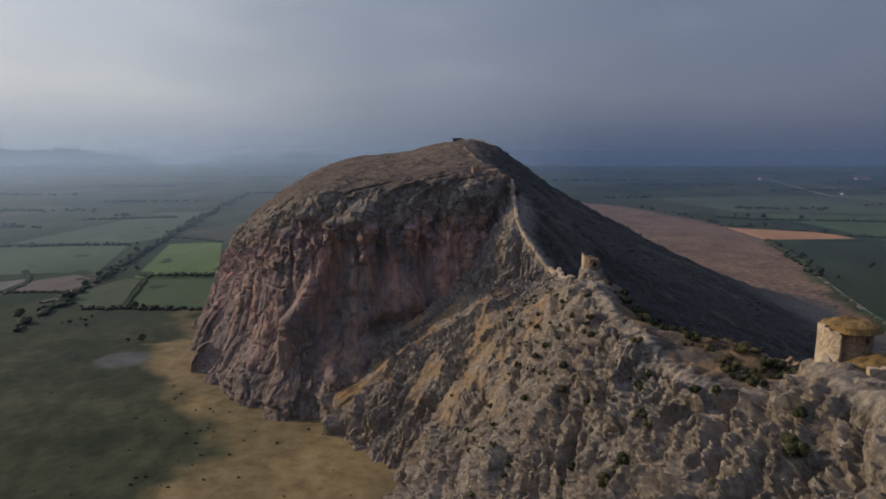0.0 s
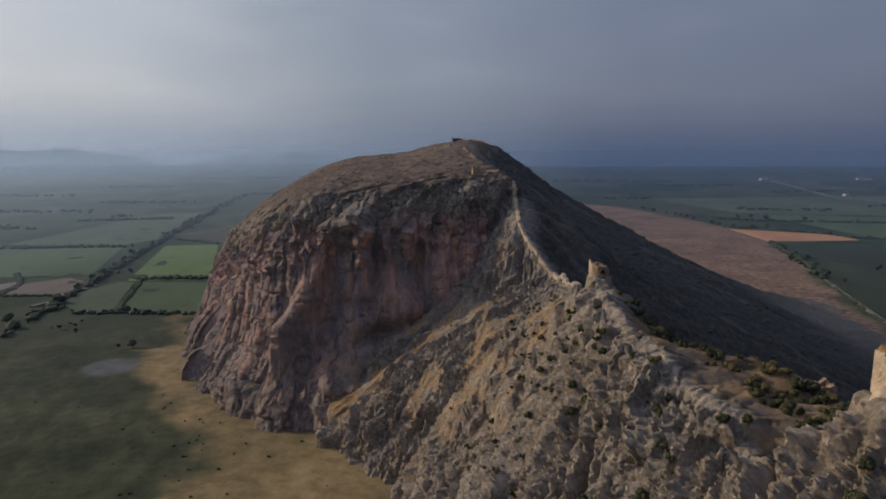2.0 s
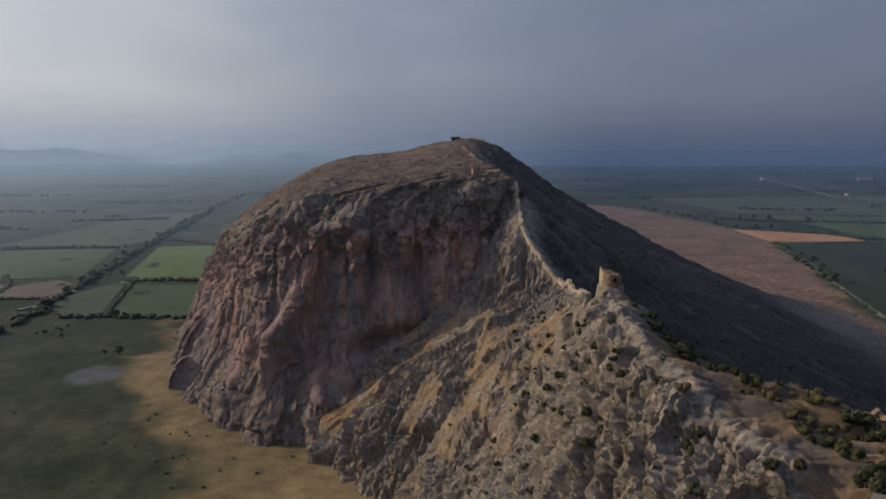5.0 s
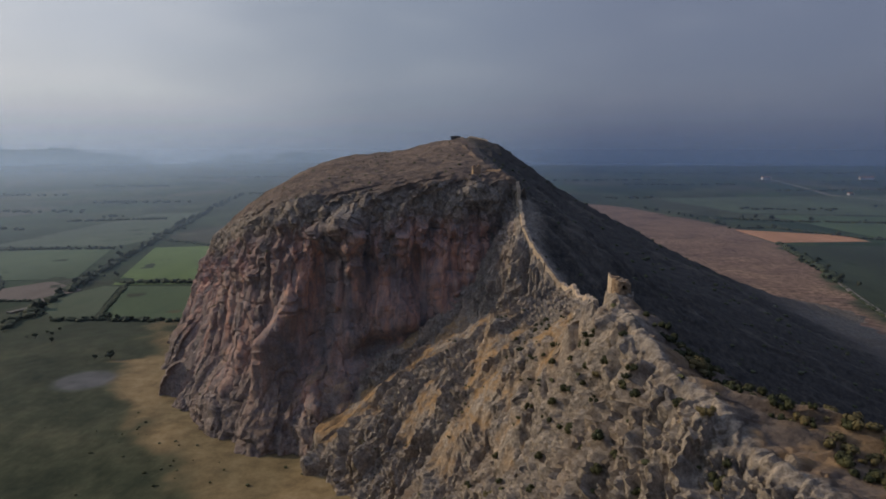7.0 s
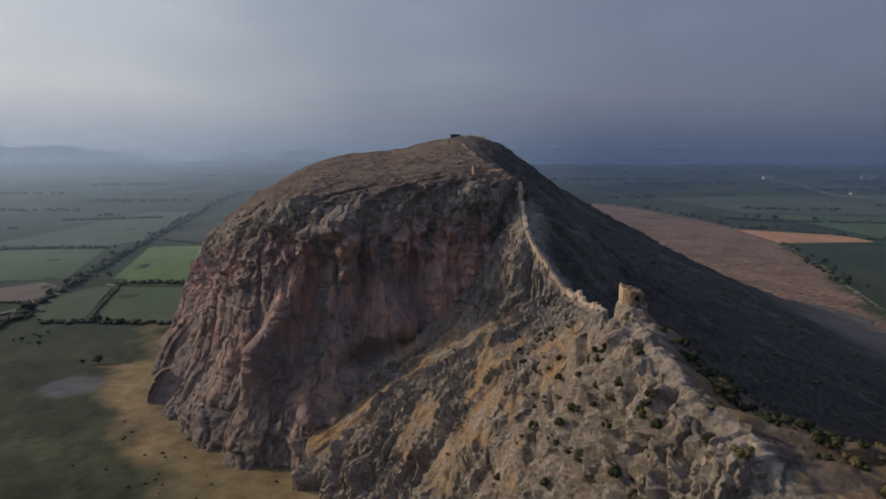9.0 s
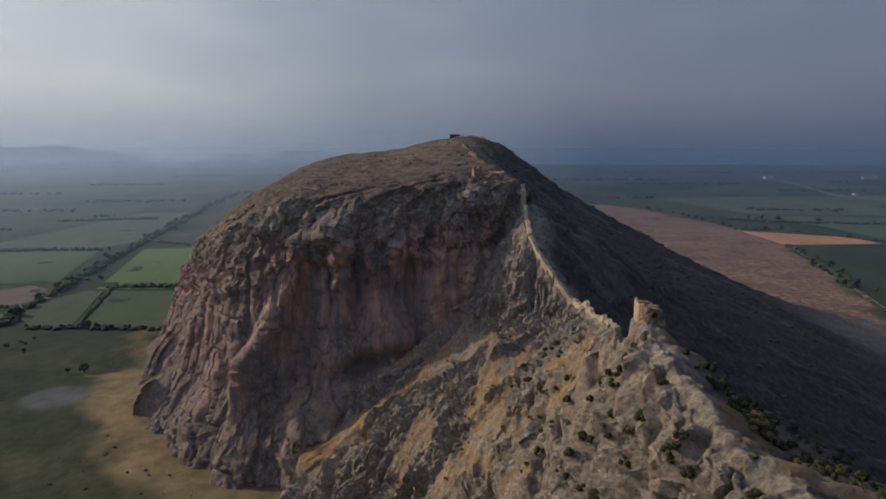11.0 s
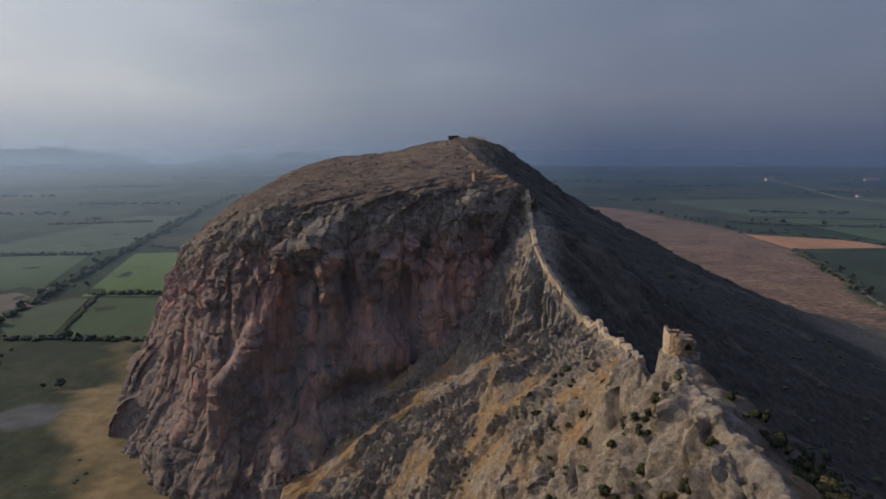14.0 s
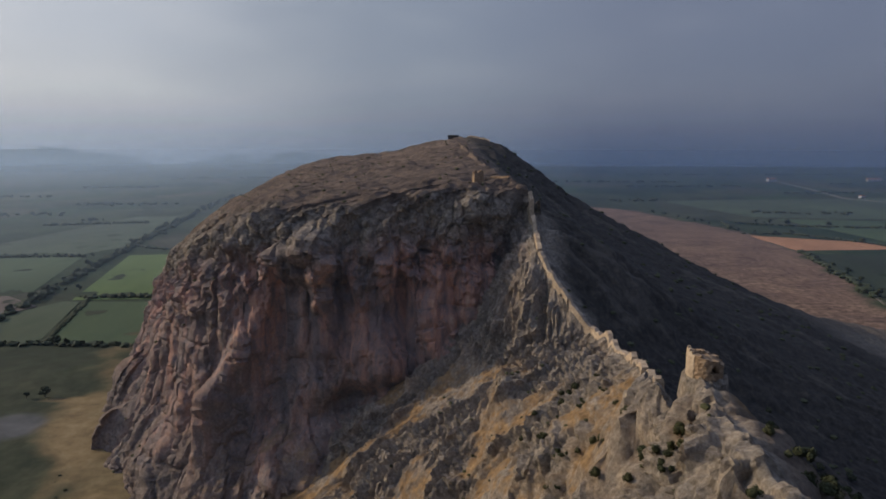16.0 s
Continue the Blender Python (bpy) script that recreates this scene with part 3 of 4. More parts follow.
    push -= 6.5 * cliff * np.exp(-((S - 72) / 20) ** 2) * np.exp(-((Z - 43 + 0.3 * (S - 72)) / 4.0) ** 2)
    push -= 4.5 * spot(101, 58, 6.5, 28, -0.2)
    push += 5.5 * spot(113, 58, 4.6, 30, -0.32)
    push -= 7.5 * spot(124, 40, 2.3, 12, -0.1)
    push += 4.2 * spot(119, 40, 2.4, 14, -0.1)
    push += 3.0 * spot(138, 52, 10, 26) + 4.5 * spot(144, 14, 12, 12) + 3.5 * spot(106, 12, 10, 9) - 3.0 * spot(153, 50, 3.0, 30) + 3.5 * spot(172, 44, 12, 26)
    # the two buttresses at the foot of the far end
    push += 9.0 * spot(192, 4, 6, 11) - 4.0 * spot(181, 8, 4, 12) + 7.0 * spot(236, 14, 8, 15) - 4.0 * spot(216, 14, 6, 14)
    push *= smooth(S, 0, 14) * 0.8 + 0.2
    v = v + n * push[..., None]
    n2 = normals(v)
    flat = smooth(n2[..., 2], 0.42, 0.75)
    heath = np.clip((1 - smooth(D, -22, 1)) + 0.55 * flat * smooth(lumps, -0.3, 0.5), 0, 1)
    heath *= 1 - 0.9 * rim * smooth(crag + 0.8 * lumps, -0.5, 0.4)
    iron = cliff * (0.45 + 0.55 * np.exp(-((S - 72) / 44) ** 2)) * (1 - 0.75 * smooth(Z, 88, 104)) + 0.2 * L * cliff
    # rust staining; the last spot paints the pillar's orange sunlight into it
    iron = np.clip(iron * (1 - 0.2 * smooth(-Z, -30, -8)) * (0.72 + 0.6 * fbm(S / 13, Z / 22, 0 * S, 4, 95)) + 0.35 * spot(119, 42, 2.6, 15, -0.1), 0, 1)
    iron = np.clip(iron * (1 - 0.45 * spot(101, 55, 8, 34, -0.2)) * (1 - 0.15 * (1 - smooth(Z, 38, 52))) + 0.2 * cliff * (1 - smooth(Z, 86, 100)) + 0.45 * (spot(70, 62, 11, 15) + spot(47, 71, 7, 14) + spot(76, 80, 12, 14)), 0, 1)
    iron *= 1 - 0.7 * smooth(-Z, -26, -8)
    grass = cliff * smooth(n2[..., 2], 0.45, 0.75) * (1 - smooth(Z, 24, 46)) * (0.12 + 0.7 * np.exp(-((S - 98) / 16) ** 2)) * smooth(fbm(X / 9, Y / 9, Z / 9, 3, 65), -0.3, 0.3)
    return sheet("cliff_massif", v, M_HILL, {"grass": grass, "scrub": 0 * heath, "heath": heath, "iron": iron, "crag": cliff}, crisp=26)


ridge = tagged(build_ridge(), "grey limestone ridge with golden dry grass", "hillside", kind="structure")
massif = tagged(build_massif(), "rust-stained limestone cliff under a brown heath top", "cliff", kind="structure")
bpy.context.view_layer.update()


def on_hill(x, y):
    """The hill's surface under a place, and its slope."""
    best = None
    for ob in (ridge, massif):
        hit, p, nrm, _ = ob.ray_cast(Vector((x, y, 400)), Vector((0, 0, -1)))
        if hit and (best is None or p.z > best[0].z):
            best = (p.copy(), nrm.copy())
    return best


# ---- plain, fields, haze ----
def plain_material():
    m, n, l, p = mat("farmland")
    g = n.new("ShaderNodeNewGeometry")
    cells = []
    for size, turn in ((0.0062, 0.45), (0.0135, 0.43)):
        mp = n.new("ShaderNodeMapping")
        mp.inputs["Rotation"].default_value = (0, 0, turn)
        mp.inputs["Scale"].default_value = (1.0, 0.55, 0.0)
        l.new(g.outputs["Position"], mp.inputs["Vector"])
        vo = n.new("ShaderNodeTexVoronoi")
        vo.distance, vo.feature = "CHEBYCHEV", "F1"
        vo.inputs["Scale"].default_value, vo.inputs["Randomness"].default_value = size, 0.75
        l.new(mp.outputs["Vector"], vo.inputs["Vector"])
        sep = n.new("ShaderNodeSeparateColor")
        l.new(vo.outputs["Color"], sep.inputs["Color"])
        cells.append(sep.outputs["Red"])
    crops = ramp(n, l, cells[0], [(0.0, (0.017, 0.029, 0.016)), (0.3, (0.028, 0.045, 0.021)), (0.5, (0.042, 0.05, 0.028)), (0.66, (0.025, 0.041, 0.02)), (0.84, (0.058, 0.055, 0.036)), (1.0, (0.032, 0.052, 0.021))])
    crops2 = ramp(n, l, cells[1], [(0.0, grey(0.72)), (0.5, grey(1.0)), (1.0, (1.25, 1.22, 1.1))])
    crops = mix(n, l, 0.8, crops, crops2, "MULTIPLY")
    grain = noise_node(n, l, 0.09, 8, 0.65)
    meadow = ramp(n, l, mix(n, l, 0.4, noise_node(n, l, 0.022, 7, 0.62), noise_node(n, l, 0.12, 8, 0.75, (1, 0.6, 1))), [(0.33, (0.014, 0.019, 0.012)), (0.48, (0.037, 0.043, 0.023)), (0.66, (0.085, 0.08, 0.044))])
    col = mix(n, l, attribute(n, "meadow"), crops, meadow)
    col = mix(n, l, 0.6, col, ramp(n, l, grain, [(0.3, grey(0.6)), (0.7, grey(1.3))]), "MULTIPLY")
    col = mix(n, l, attribute(n, "pond"), col, ramp(n, l, noise_node(n, l, 0.1, 6, 0.6), [(0.3, (0.065, 0.065, 0.062)), (0.7, (0.115, 0.114, 0.106))]))
    dry = ramp(n, l, noise_node(n, l, 0.11, 9, 0.7), [(0.3, (0.11, 0.078, 0.038)), (0.5, (0.195, 0.138, 0.066)), (0.72, (0.27, 0.2, 0.105))])
    col = mix(n, l, attribute(n, "dry"), col, dry)
    steppe = ramp(n, l, noise_node(n, l, 0.02, 9, 0.7), [(0.3, (0.085, 0.056, 0.045)), (0.5, (0.155, 0.1, 0.07)), (0.7, (0.21, 0.138, 0.09))])
    steppe = mix(n, l, 0.8, steppe, ramp(n, l, noise_node(n, l, 0.16, 8, 0.75), [(0.38, grey(0.38)), (0.5, grey(0.92)), (0.62, grey(1.35))]), "MULTIPLY")
    col = mix(n, l, attribute(n, "steppe"), col, steppe)
    l.new(col, p.inputs["Base Color"])
    p.inputs["Roughness"].default_value = 0.95
    p.inputs["Specular IOR Level"].default_value = 0.1
    return m


DRY_Y = [60, 213, 240, 271, 300, 318, 352, 400, 450, 520]
DRY_X = [-122, -120, -118, -122, -150, -163, -190, -210, -219, -232]
STEPPE_Y = [380, 465, 544, 654, 920, 1090, 1453, 1572]
STEPPE_X = [285, 298, 318, 346, 412, 419, 330, 240]


def build_ground():
    xs = steps((-4850, -700, 120), (-700, -300, 5), (-300, 0, 2.5), (0, 500, 5), (500, 4850, 120))
    ys = steps((-4850, -60, 180), (-60, 180, 5), (180, 440, 2.5), (440, 700, 5), (700, 1700, 12), (1700, 4850, 120))
    Y, X = np.meshgrid(ys, xs, indexing="ij")
    wob = fbm(X / 30, Y / 30, 0 * X, 4, 201)
    dry = smooth(X - np.interp(Y, DRY_Y, DRY_X) + 14 * wob, -9, 9) * (1 - smooth(Y, 470, 540)) * smooth(Y, -60, 20) * (1 - smooth(X, 40, 120))
    dry = dry * (0.72 + 0.28 * smooth(wob, -0.5, 0.2))
    steppe = (1 - smooth(X - np.interp(Y, STEPPE_Y, STEPPE_X) + 10 * wob, -10, 10)) * smooth(X, 20, 80) * (1 - smooth(Y, 1500, 1590)) * smooth(Y, 60, 200)
    meadow = (1 - smooth(np.hypot(X + 150, (Y - 250)) + 30 * wob, 190, 260))
    bank = np.exp(-((X + 208) / 20) ** 2 - ((Y - 400 - 0.12 * (X + 208)) / 4.5) ** 2)
    dry = np.clip(dry + 0.9 * smooth(bank + 0.25 * wob, 0.35, 0.75), 0, 1)
    pond = 1 - smooth(np.hypot((X + 219) / 20, (Y - 366) / 17) + 0.22 * wob, 0.75, 1.1)
    Z = 0.35 * wob * (1 - smooth(np.hypot(X, Y - 300), 800, 1200))
    return sheet("ground", np.stack([X, Y, Z], axis=-1), plain_material(), {"dry": dry, "steppe": steppe, "meadow": meadow, "pond": pond})


tagged(build_ground(), "flat green and brown farmland under haze", "ground", kind="structure")


def field(points, name, label, material, lift=0.3):
    bm = bmesh.new()
    top = [bm.verts.new((x, y, lift)) for x, y in points]
    low = [bm.verts.new((x, y, -0.5)) for x, y in points]
    bm.faces.new(top)
    for i in range(len(top)):
        j = (i + 1) % len(top)
        bm.faces.new((top[i], low[i], low[j], top[j]))
    return tagged(part(name, bm, material), label, "field", kind="structure")


def crop(name, a, b, scale=0.05):
    return simple_material(name, [(0.3, a), (0.7, b)], scale, 0.95, 0, stretch=(1, 0.3, 1))


M_FRESH = crop("fresh_crop", (0.07, 0.105, 0.03), (0.1, 0.14, 0.042))
M_GREEN = crop("green_crop", (0.042, 0.066, 0.03), (0.062, 0.088, 0.038))
M_DEEP = crop("deep_green_crop", (0.018, 0.027, 0.014), (0.03, 0.038, 0.019))
M_PALE = crop("pale_green_crop", (0.045, 0.064, 0.034), (0.068, 0.083, 0.045))
M_PLOUGH = crop("ploughed_soil", (0.11, 0.085, 0.065), (0.17, 0.13, 0.1))
M_ORANGE = crop("ochre_stubble", (0.31, 0.15, 0.075), (0.42, 0.22, 0.115))
field([(-345, 611), (-419, 838), (-352, 852), (-262, 621)], "crop_field", "bright fresh green crop field", M_FRESH)
field([(-331, 606), (-288, 494), (-205, 494), (-215, 520), (-252, 609)], "crop_field", "even green crop field with hedges round it", M_GREEN)
field([(-349, 606), (-334, 604), (-292, 492), (-318, 488), (-372, 540)], "crop_field", "mid-green crop field beside a hedge", M_PALE)
field([(-640, 800), (-470, 826), (-400, 640), (-470, 622), (-640, 600)], "crop_field", "wide dull green crop field", M_GREEN)
field([(-428, 536), (-440, 585), (-414, 625), (-360, 588), (-372, 548)], "ploughed_field", "brown ploughed field beside a track", M_PLOUGH)
field([(-490, 560), (-450, 600), (-442, 584), (-436, 545)], "crop_field", "pale stubble strip", M_DUST)
field([(-455, 905), (-545, 1278), (-640, 1260), (-640, 830), (-480, 838)], "crop_field", "long grey-green crop field", M_PALE)
field([(414, 1066), (545, 1003), (550, 942), (414, 924)], "stubble_field", "bright ochre stubble field", M_ORANGE)
field([(414, 893), (640, 905), (640, 480), (322, 470), (326, 540), (354, 654)], "crop_field", "deep green crop field below the dry slope", M_DEEP)
field([(458, 1709), (1147, 1849), (808, 1294), (532, 1335)], "crop_field", "wide pale green field", M_PALE)
field([(560, 1300), (812, 1270), (700, 960), (585, 965)], "crop_field", "dull green field with trees along it", M_GREEN)


def track(points, width, label):
    bm = bmesh.new()
    rows = []
    for i, (x, y) in enumerate(points):
        a, b = points[max(i - 1, 0)], points[min(i + 1, len(points) - 1)]
        d = Vector((b[0] - a[0], b[1] - a[1])).normalized()
        q = [(x - d.y * width / 2, y + d.x * width / 2), (x + d.y * width / 2, y - d.x * width / 2)]
        rows.append([bm.verts.new((*q[0], 0.9)), bm.verts.new((*q[1], 0.9)), bm.verts.new((*q[1], -0.5)), bm.verts.new((*q[0], -0.5))])
    for r, t in zip(rows, rows[1:]):
        for k in range(4):
            bm.faces.new((r[k], r[(k + 1) % 4], t[(k + 1) % 4], t[k]))
    return tagged(part("road", bm, M_DUST), label, "road", kind="structure")


track([(-368, 505), (-362, 524), (-372, 565), (-380, 604), (-392, 640)], 5, "pale dusty farm track")
track([(1200, 2700), (1090, 2250), (976, 1840), (1010, 1640), (1100, 1450)], 11, "pale straight country road")
track([(300, 430), (312, 500), (336, 600), (352, 655)], 4, "dusty track at the foot of the slope")




def haze_material(strength):
    """Thin lit mist: mostly clear, with a little white that takes the light of sun and sky."""
    m, n, l, p = mat("haze")
    n.remove(p)
    out = n["Material Output"]
    clear, dif, tra = n.new("ShaderNodeBsdfTransparent"), n.new("ShaderNodeBsdfDiffuse"), n.new("ShaderNodeBsdfTranslucent")
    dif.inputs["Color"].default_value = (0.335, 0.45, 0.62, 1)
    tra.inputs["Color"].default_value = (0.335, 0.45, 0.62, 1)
    both = n.new("ShaderNodeMixShader")
    both.inputs["Fac"].default_value = 0.88
    l.new(dif.outputs[0], both.inputs[1])
    l.new(tra.outputs[0], both.inputs[2])
    g = n.new("ShaderNodeNewGeometry")
    sep = n.new("ShaderNodeSeparateXYZ")
    l.new(g.outputs["Position"], sep.inputs[0])
    fade = n.new("ShaderNodeMapRange")
    fade.interpolation_type = "SMOOTHSTEP"
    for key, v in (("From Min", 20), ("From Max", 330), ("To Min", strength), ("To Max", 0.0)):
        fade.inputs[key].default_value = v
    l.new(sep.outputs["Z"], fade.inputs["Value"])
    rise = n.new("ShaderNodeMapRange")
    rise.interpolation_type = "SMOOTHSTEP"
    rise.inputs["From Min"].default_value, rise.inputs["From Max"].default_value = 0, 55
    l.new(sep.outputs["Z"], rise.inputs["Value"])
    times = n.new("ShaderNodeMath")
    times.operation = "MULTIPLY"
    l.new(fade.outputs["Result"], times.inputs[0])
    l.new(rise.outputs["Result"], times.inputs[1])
    final = n.new("ShaderNodeMixShader")
    l.new(times.outputs["Value"], final.inputs["Fac"])
    l.new(clear.outputs[0], final.inputs[1])
    l.new(both.outputs[0], final.inputs[2])
    l.new(final.outputs[0], out.inputs["Surface"])
    return m


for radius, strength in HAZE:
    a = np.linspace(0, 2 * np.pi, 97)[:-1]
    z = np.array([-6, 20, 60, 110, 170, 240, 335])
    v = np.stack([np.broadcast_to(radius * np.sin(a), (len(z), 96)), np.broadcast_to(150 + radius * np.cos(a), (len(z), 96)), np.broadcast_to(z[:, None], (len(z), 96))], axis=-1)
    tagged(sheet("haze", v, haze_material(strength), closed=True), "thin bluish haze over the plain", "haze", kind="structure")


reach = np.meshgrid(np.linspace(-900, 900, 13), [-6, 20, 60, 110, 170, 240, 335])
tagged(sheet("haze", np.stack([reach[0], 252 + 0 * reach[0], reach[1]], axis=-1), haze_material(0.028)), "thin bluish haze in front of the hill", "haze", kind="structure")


def distant_hills(name, az0, az1, r, height, seed, label):
    a = np.linspace(radians(az0), radians(az1), 140)
    d = np.linspace(-260, 120, 12)
    A, Dd = np.meshgrid(a, d)
    env = np.sin(np.clip((A - a[0]) / (a[-1] - a[0]), 0, 1) * np.pi) ** 0.7
    Zh = height * env * (1 - (Dd / 260) ** 2).clip(0) * (0.75 + 0.35 * fbm(A * 22, 0 * A, 0 * A, 4, seed)) + 0.0
    v = np.stack([(r + Dd) * np.sin(A), (r + Dd) * np.cos(A), Zh - 2], axis=-1)
    return tagged(sheet(name, v, M_PALE), label, "hills", kind="structure")


distant_hills("backdrop_hills", -46, -25, 4450, 165, 301, "low blue hills beyond the plain")
distant_hills("backdrop_hills", -30, -4, 4550, 95, 305, "faint low rise on the horizon")


# ---- foliage ----
def leaf_clump(bm, rng, centre, size, count, leaf):
    """Small leaves over and through an uneven crown."""
    cx, cy, cz = centre
    for _ in range(count):
        d = Vector((rng.gauss(0, 1), rng.gauss(0, 1), rng.gauss(0, 1))).normalized()
        r = 0.62 + 0.42 * rng.random() ** 0.6
        q = Vector((cx + d.x * size[0] * r, cy + d.y * size[1] * r, cz + d.z * size[2] * r))
        t = d.cross(Vector((rng.random() - 0.5, rng.random() - 0.5, rng.random() - 0.5))).normalized()
        b = d.cross(t) * 0.8 + d * rng.uniform(-0.6, 0.6)
        k = leaf * rng.uniform(0.6, 1.4)
        bm.faces.new([bm.verts.new(q + t * k * u + b * k * w) for u, w in ((-0.5, -0.4), (0.5, -0.5), (0.45, 0.5), (-0.4, 0.45))])


def core(bm, rng, centre, size):
    made = bmesh.ops.create_icosphere(bm, subdivisions=2, radius=1)["verts"]
    for q in made:
        k = 0.72 + 0.22 * noise.noise(q.co * 1.9 + Vector((centre[0] * 3.1, centre[1] * 2.7, rng.random())))
        q.co = Vector((centre[0] + q.co.x * size[0] * k, centre[1] + q.co.y * size[1] * k, centre[2] + q.co.z * size[2] * k))


def make_bush(seed, material, label, lobes=3):
    rng = random.Random(seed)
    bm = bmesh.new()
    for k in range(lobes):
        c = (rng.uniform(-0.85, 0.85), rng.uniform(-0.85, 0.85), 0.3 + rng.uniform(-0.12, 0.3))
        s = (rng.uniform(0.32, 0.68), rng.uniform(0.32, 0.68), rng.uniform(0.28, 0.6))
        core(bm, rng, c, s)
        leaf_clump(bm, rng, c, s, 150, 0.14)
    ob = part("bush", bm, material)
    return tagged(ob, label, "bush", "scrub on the ridge")


def make_tree(seed, label):
    rng = random.Random(seed)
    root = thing("tree", pose(0, 0, 0), label, "tree", "hedgerow trees")
    bm = bmesh.new()
    ring = []
    for z, r in ((-0.4, 0.22), (0.8, 0.16), (1.9, 0.12), (3.2, 0.05)):
        ring.append([bm.verts.new((r * math.cos(k * math.tau / 7) + 0.05 * z * math.sin(seed), r * math.sin(k * math.tau / 7), z)) for k in range(7)])
    for a, b in zip(ring, ring[1:]):
        for k in range(7):
            bm.faces.new((a[k], a[(k + 1) % 7], b[(k + 1) % 7], b[k]))
    for limb in range(3):
        ang = limb * 2.1 + seed
        tip = Vector((math.cos(ang) * 0.9, math.sin(ang) * 0.9, 2.9))
        base = Vector((0, 0, 1.5))
        side = Vector((-math.sin(ang), math.cos(ang), 0)) * 0.06
        bm.faces.new([bm.verts.new(q) for q in (base - side, base + side, tip)])
        up = Vector((0, 0, 0.08))
        bm.faces.new([bm.verts.new(q) for q in (base - up, base + up, tip)])
    part("trunk", bm, M_BARK, root)
    bm = bmesh.new()
    for k in range(5):
        c = (rng.uniform(-1.0, 1.0), rng.uniform(-1.0, 1.0), 2.6 + rng.uniform(-0.7, 1.3))
        s = (rng.uniform(0.9, 1.4), rng.uniform(0.9, 1.4), rng.uniform(0.8, 1.3))
        core(bm, rng, c, s)
        leaf_clump(bm, rng, c, s, 60, 0.5)
    part("crown", bm, M_TREE, root)
    return root


def stretched(x, y, z, turn, k, kz=None):
    return pose(x, y, z, 0, 0, turn) @ Matrix.Diagonal((k, k, kz or k, 1))


BUSHES = [make_bush(11, M_BUSH, "dark green shrub on a rocky slope", 5), make_bush(12, M_BUSH, "dark green shrub on a rocky slope", 7),
          make_bush(13, M_BUSH, "dark green shrub on a rocky slope", 4), make_bush(14, M_BUSH_DRY, "dry olive-brown shrub on a rocky slope", 5)]


def plant(x, y, k, variant, turn):
    at = on_hill(x, y)
    if at is None or at[0].z < 1:
        return
    src = BUSHES[variant]
    m = stretched(at[0].x, at[0].y, at[0].z - 0.05 * k, turn, k)
    if src.get("used"):
        copy_thing(src, m)
    else:
        src["used"] = 1
        src.matrix_basis = m


rng = random.Random(5)
spots = []
for _ in range(90):                                  # on the sunlit slope below the crest
    y = rng.uniform(85, 250)
    spots.append((np.interp(y, CREST_Y, CREST_X) - abs(rng.gauss(0, 1)) * 17 - 3, y, rng.uniform(0.7, 1.35)))
for _ in range(25):                                   # lower and farther down the slope
    spots.append((rng.uniform(-45, 25), rng.uniform(200, 290), rng.uniform(0.35, 0.8)))
for _ in range(190):                                  # thick behind the crest
    y = rng.uniform(95, 205)
    spots.append((np.interp(y, CREST_Y, CREST_X) + 7 + abs(rng.gauss(0, 1)) * 13, y, rng.uniform(0.7, 1.5)))
for x, y, k in spots:
    plant(x, y, k, rng.choice((0, 1, 2, 0, 1, 2, 3)), rng.uniform(0, 360))
for x, y, k in ((21.8, 164.7, 1.7), (26.8, 178.9, 1.2), (19.9, 186.2, 1.3), (27.0, 159.7, 1.3), (23.5, 181.8, 0.9), (27.0, 188.9, 0.8), (28.4, 141.0, 1.1), (16.0, 177.5, 1.2), (21.8, 138.2, 1.3), (21.2, 165.0, 1.6), (21.1, 134.9, 1.2), (13.3, 167.4, 1.2), (27.7, 104.0, 1.5), (24.2, 101.6, 1.6), (36.5, 64.8, 1.7), (39.3, 68.9, 1.0), (43.1, 103.8, 1.0), (21.0, 117.2, 1.2), (29.4, 200.7, 1.8), (22.1, 205.4, 1.2), (32.0, 191.0, 1.4), (25.7, 196.2, 1.0), (40.1, 179.5, 1.0), (100.6, 273.4, 1.5), (112.4, 277.8, 1.6), (95.1, 295.3, 1.3), (59.2, 122.0, 1.5), (63.3, 114.2, 1.4)):
    plant(x, y, k, 0, 40 * k)



def far_scrub(name, label, count, place, seed, lo, hi, material):
    """Low scrub too far off to count."""
    r2 = random.Random(seed)
    bm = bmesh.new()
    for _ in range(count):
        x, y = place(r2)
        at = on_hill(x, y)
        if at is None or at[0].z < 2 or at[1].z < 0.5:
            continue
        k = r2.uniform(lo, hi)
        for q in bmesh.ops.create_icosphere(bm, subdivisions=1, radius=1)["verts"]:
            j = k * (0.65 + 0.55 * r2.random())
            q.co = at[0] + Vector((q.co.x * j * 1.25, q.co.y * j * 1.25, q.co.z * j * 0.75 + 0.2 * k))
    return tagged(part(name, bm, material), label, "scrub", kind="stuff")


def on_flank(r2):
    y = r2.uniform(215, 560)
    return float(np.interp(y, CREST_Y, CREST_X)) + r2.uniform(6, 200), y


far_scrub("hillside_scrub", "thin dark scrub on the shaded flank", 420, on_flank, 91, 0.35, 1.4, M_BUSH)
far_scrub("hillside_scrub", "small dark shrubs dotted over the sunlit rock", 260, lambda r2: (r2.gauss(8, 22), r2.uniform(66, 290)), 93, 0.25, 0.75, M_BUSH)
far_scrub("hillside_scrub", "low brown tussocks on the hilltop", 420, lambda r2: (r2.uniform(-165, 5), r2.uniform(312, 535)), 92, 0.25, 0.85, M_BUSH)
TREES = [make_tree(21, "leafy roadside tree among fields"), make_tree(22, "leafy roadside tree among fields"), make_tree(23, "low spreading field tree")]


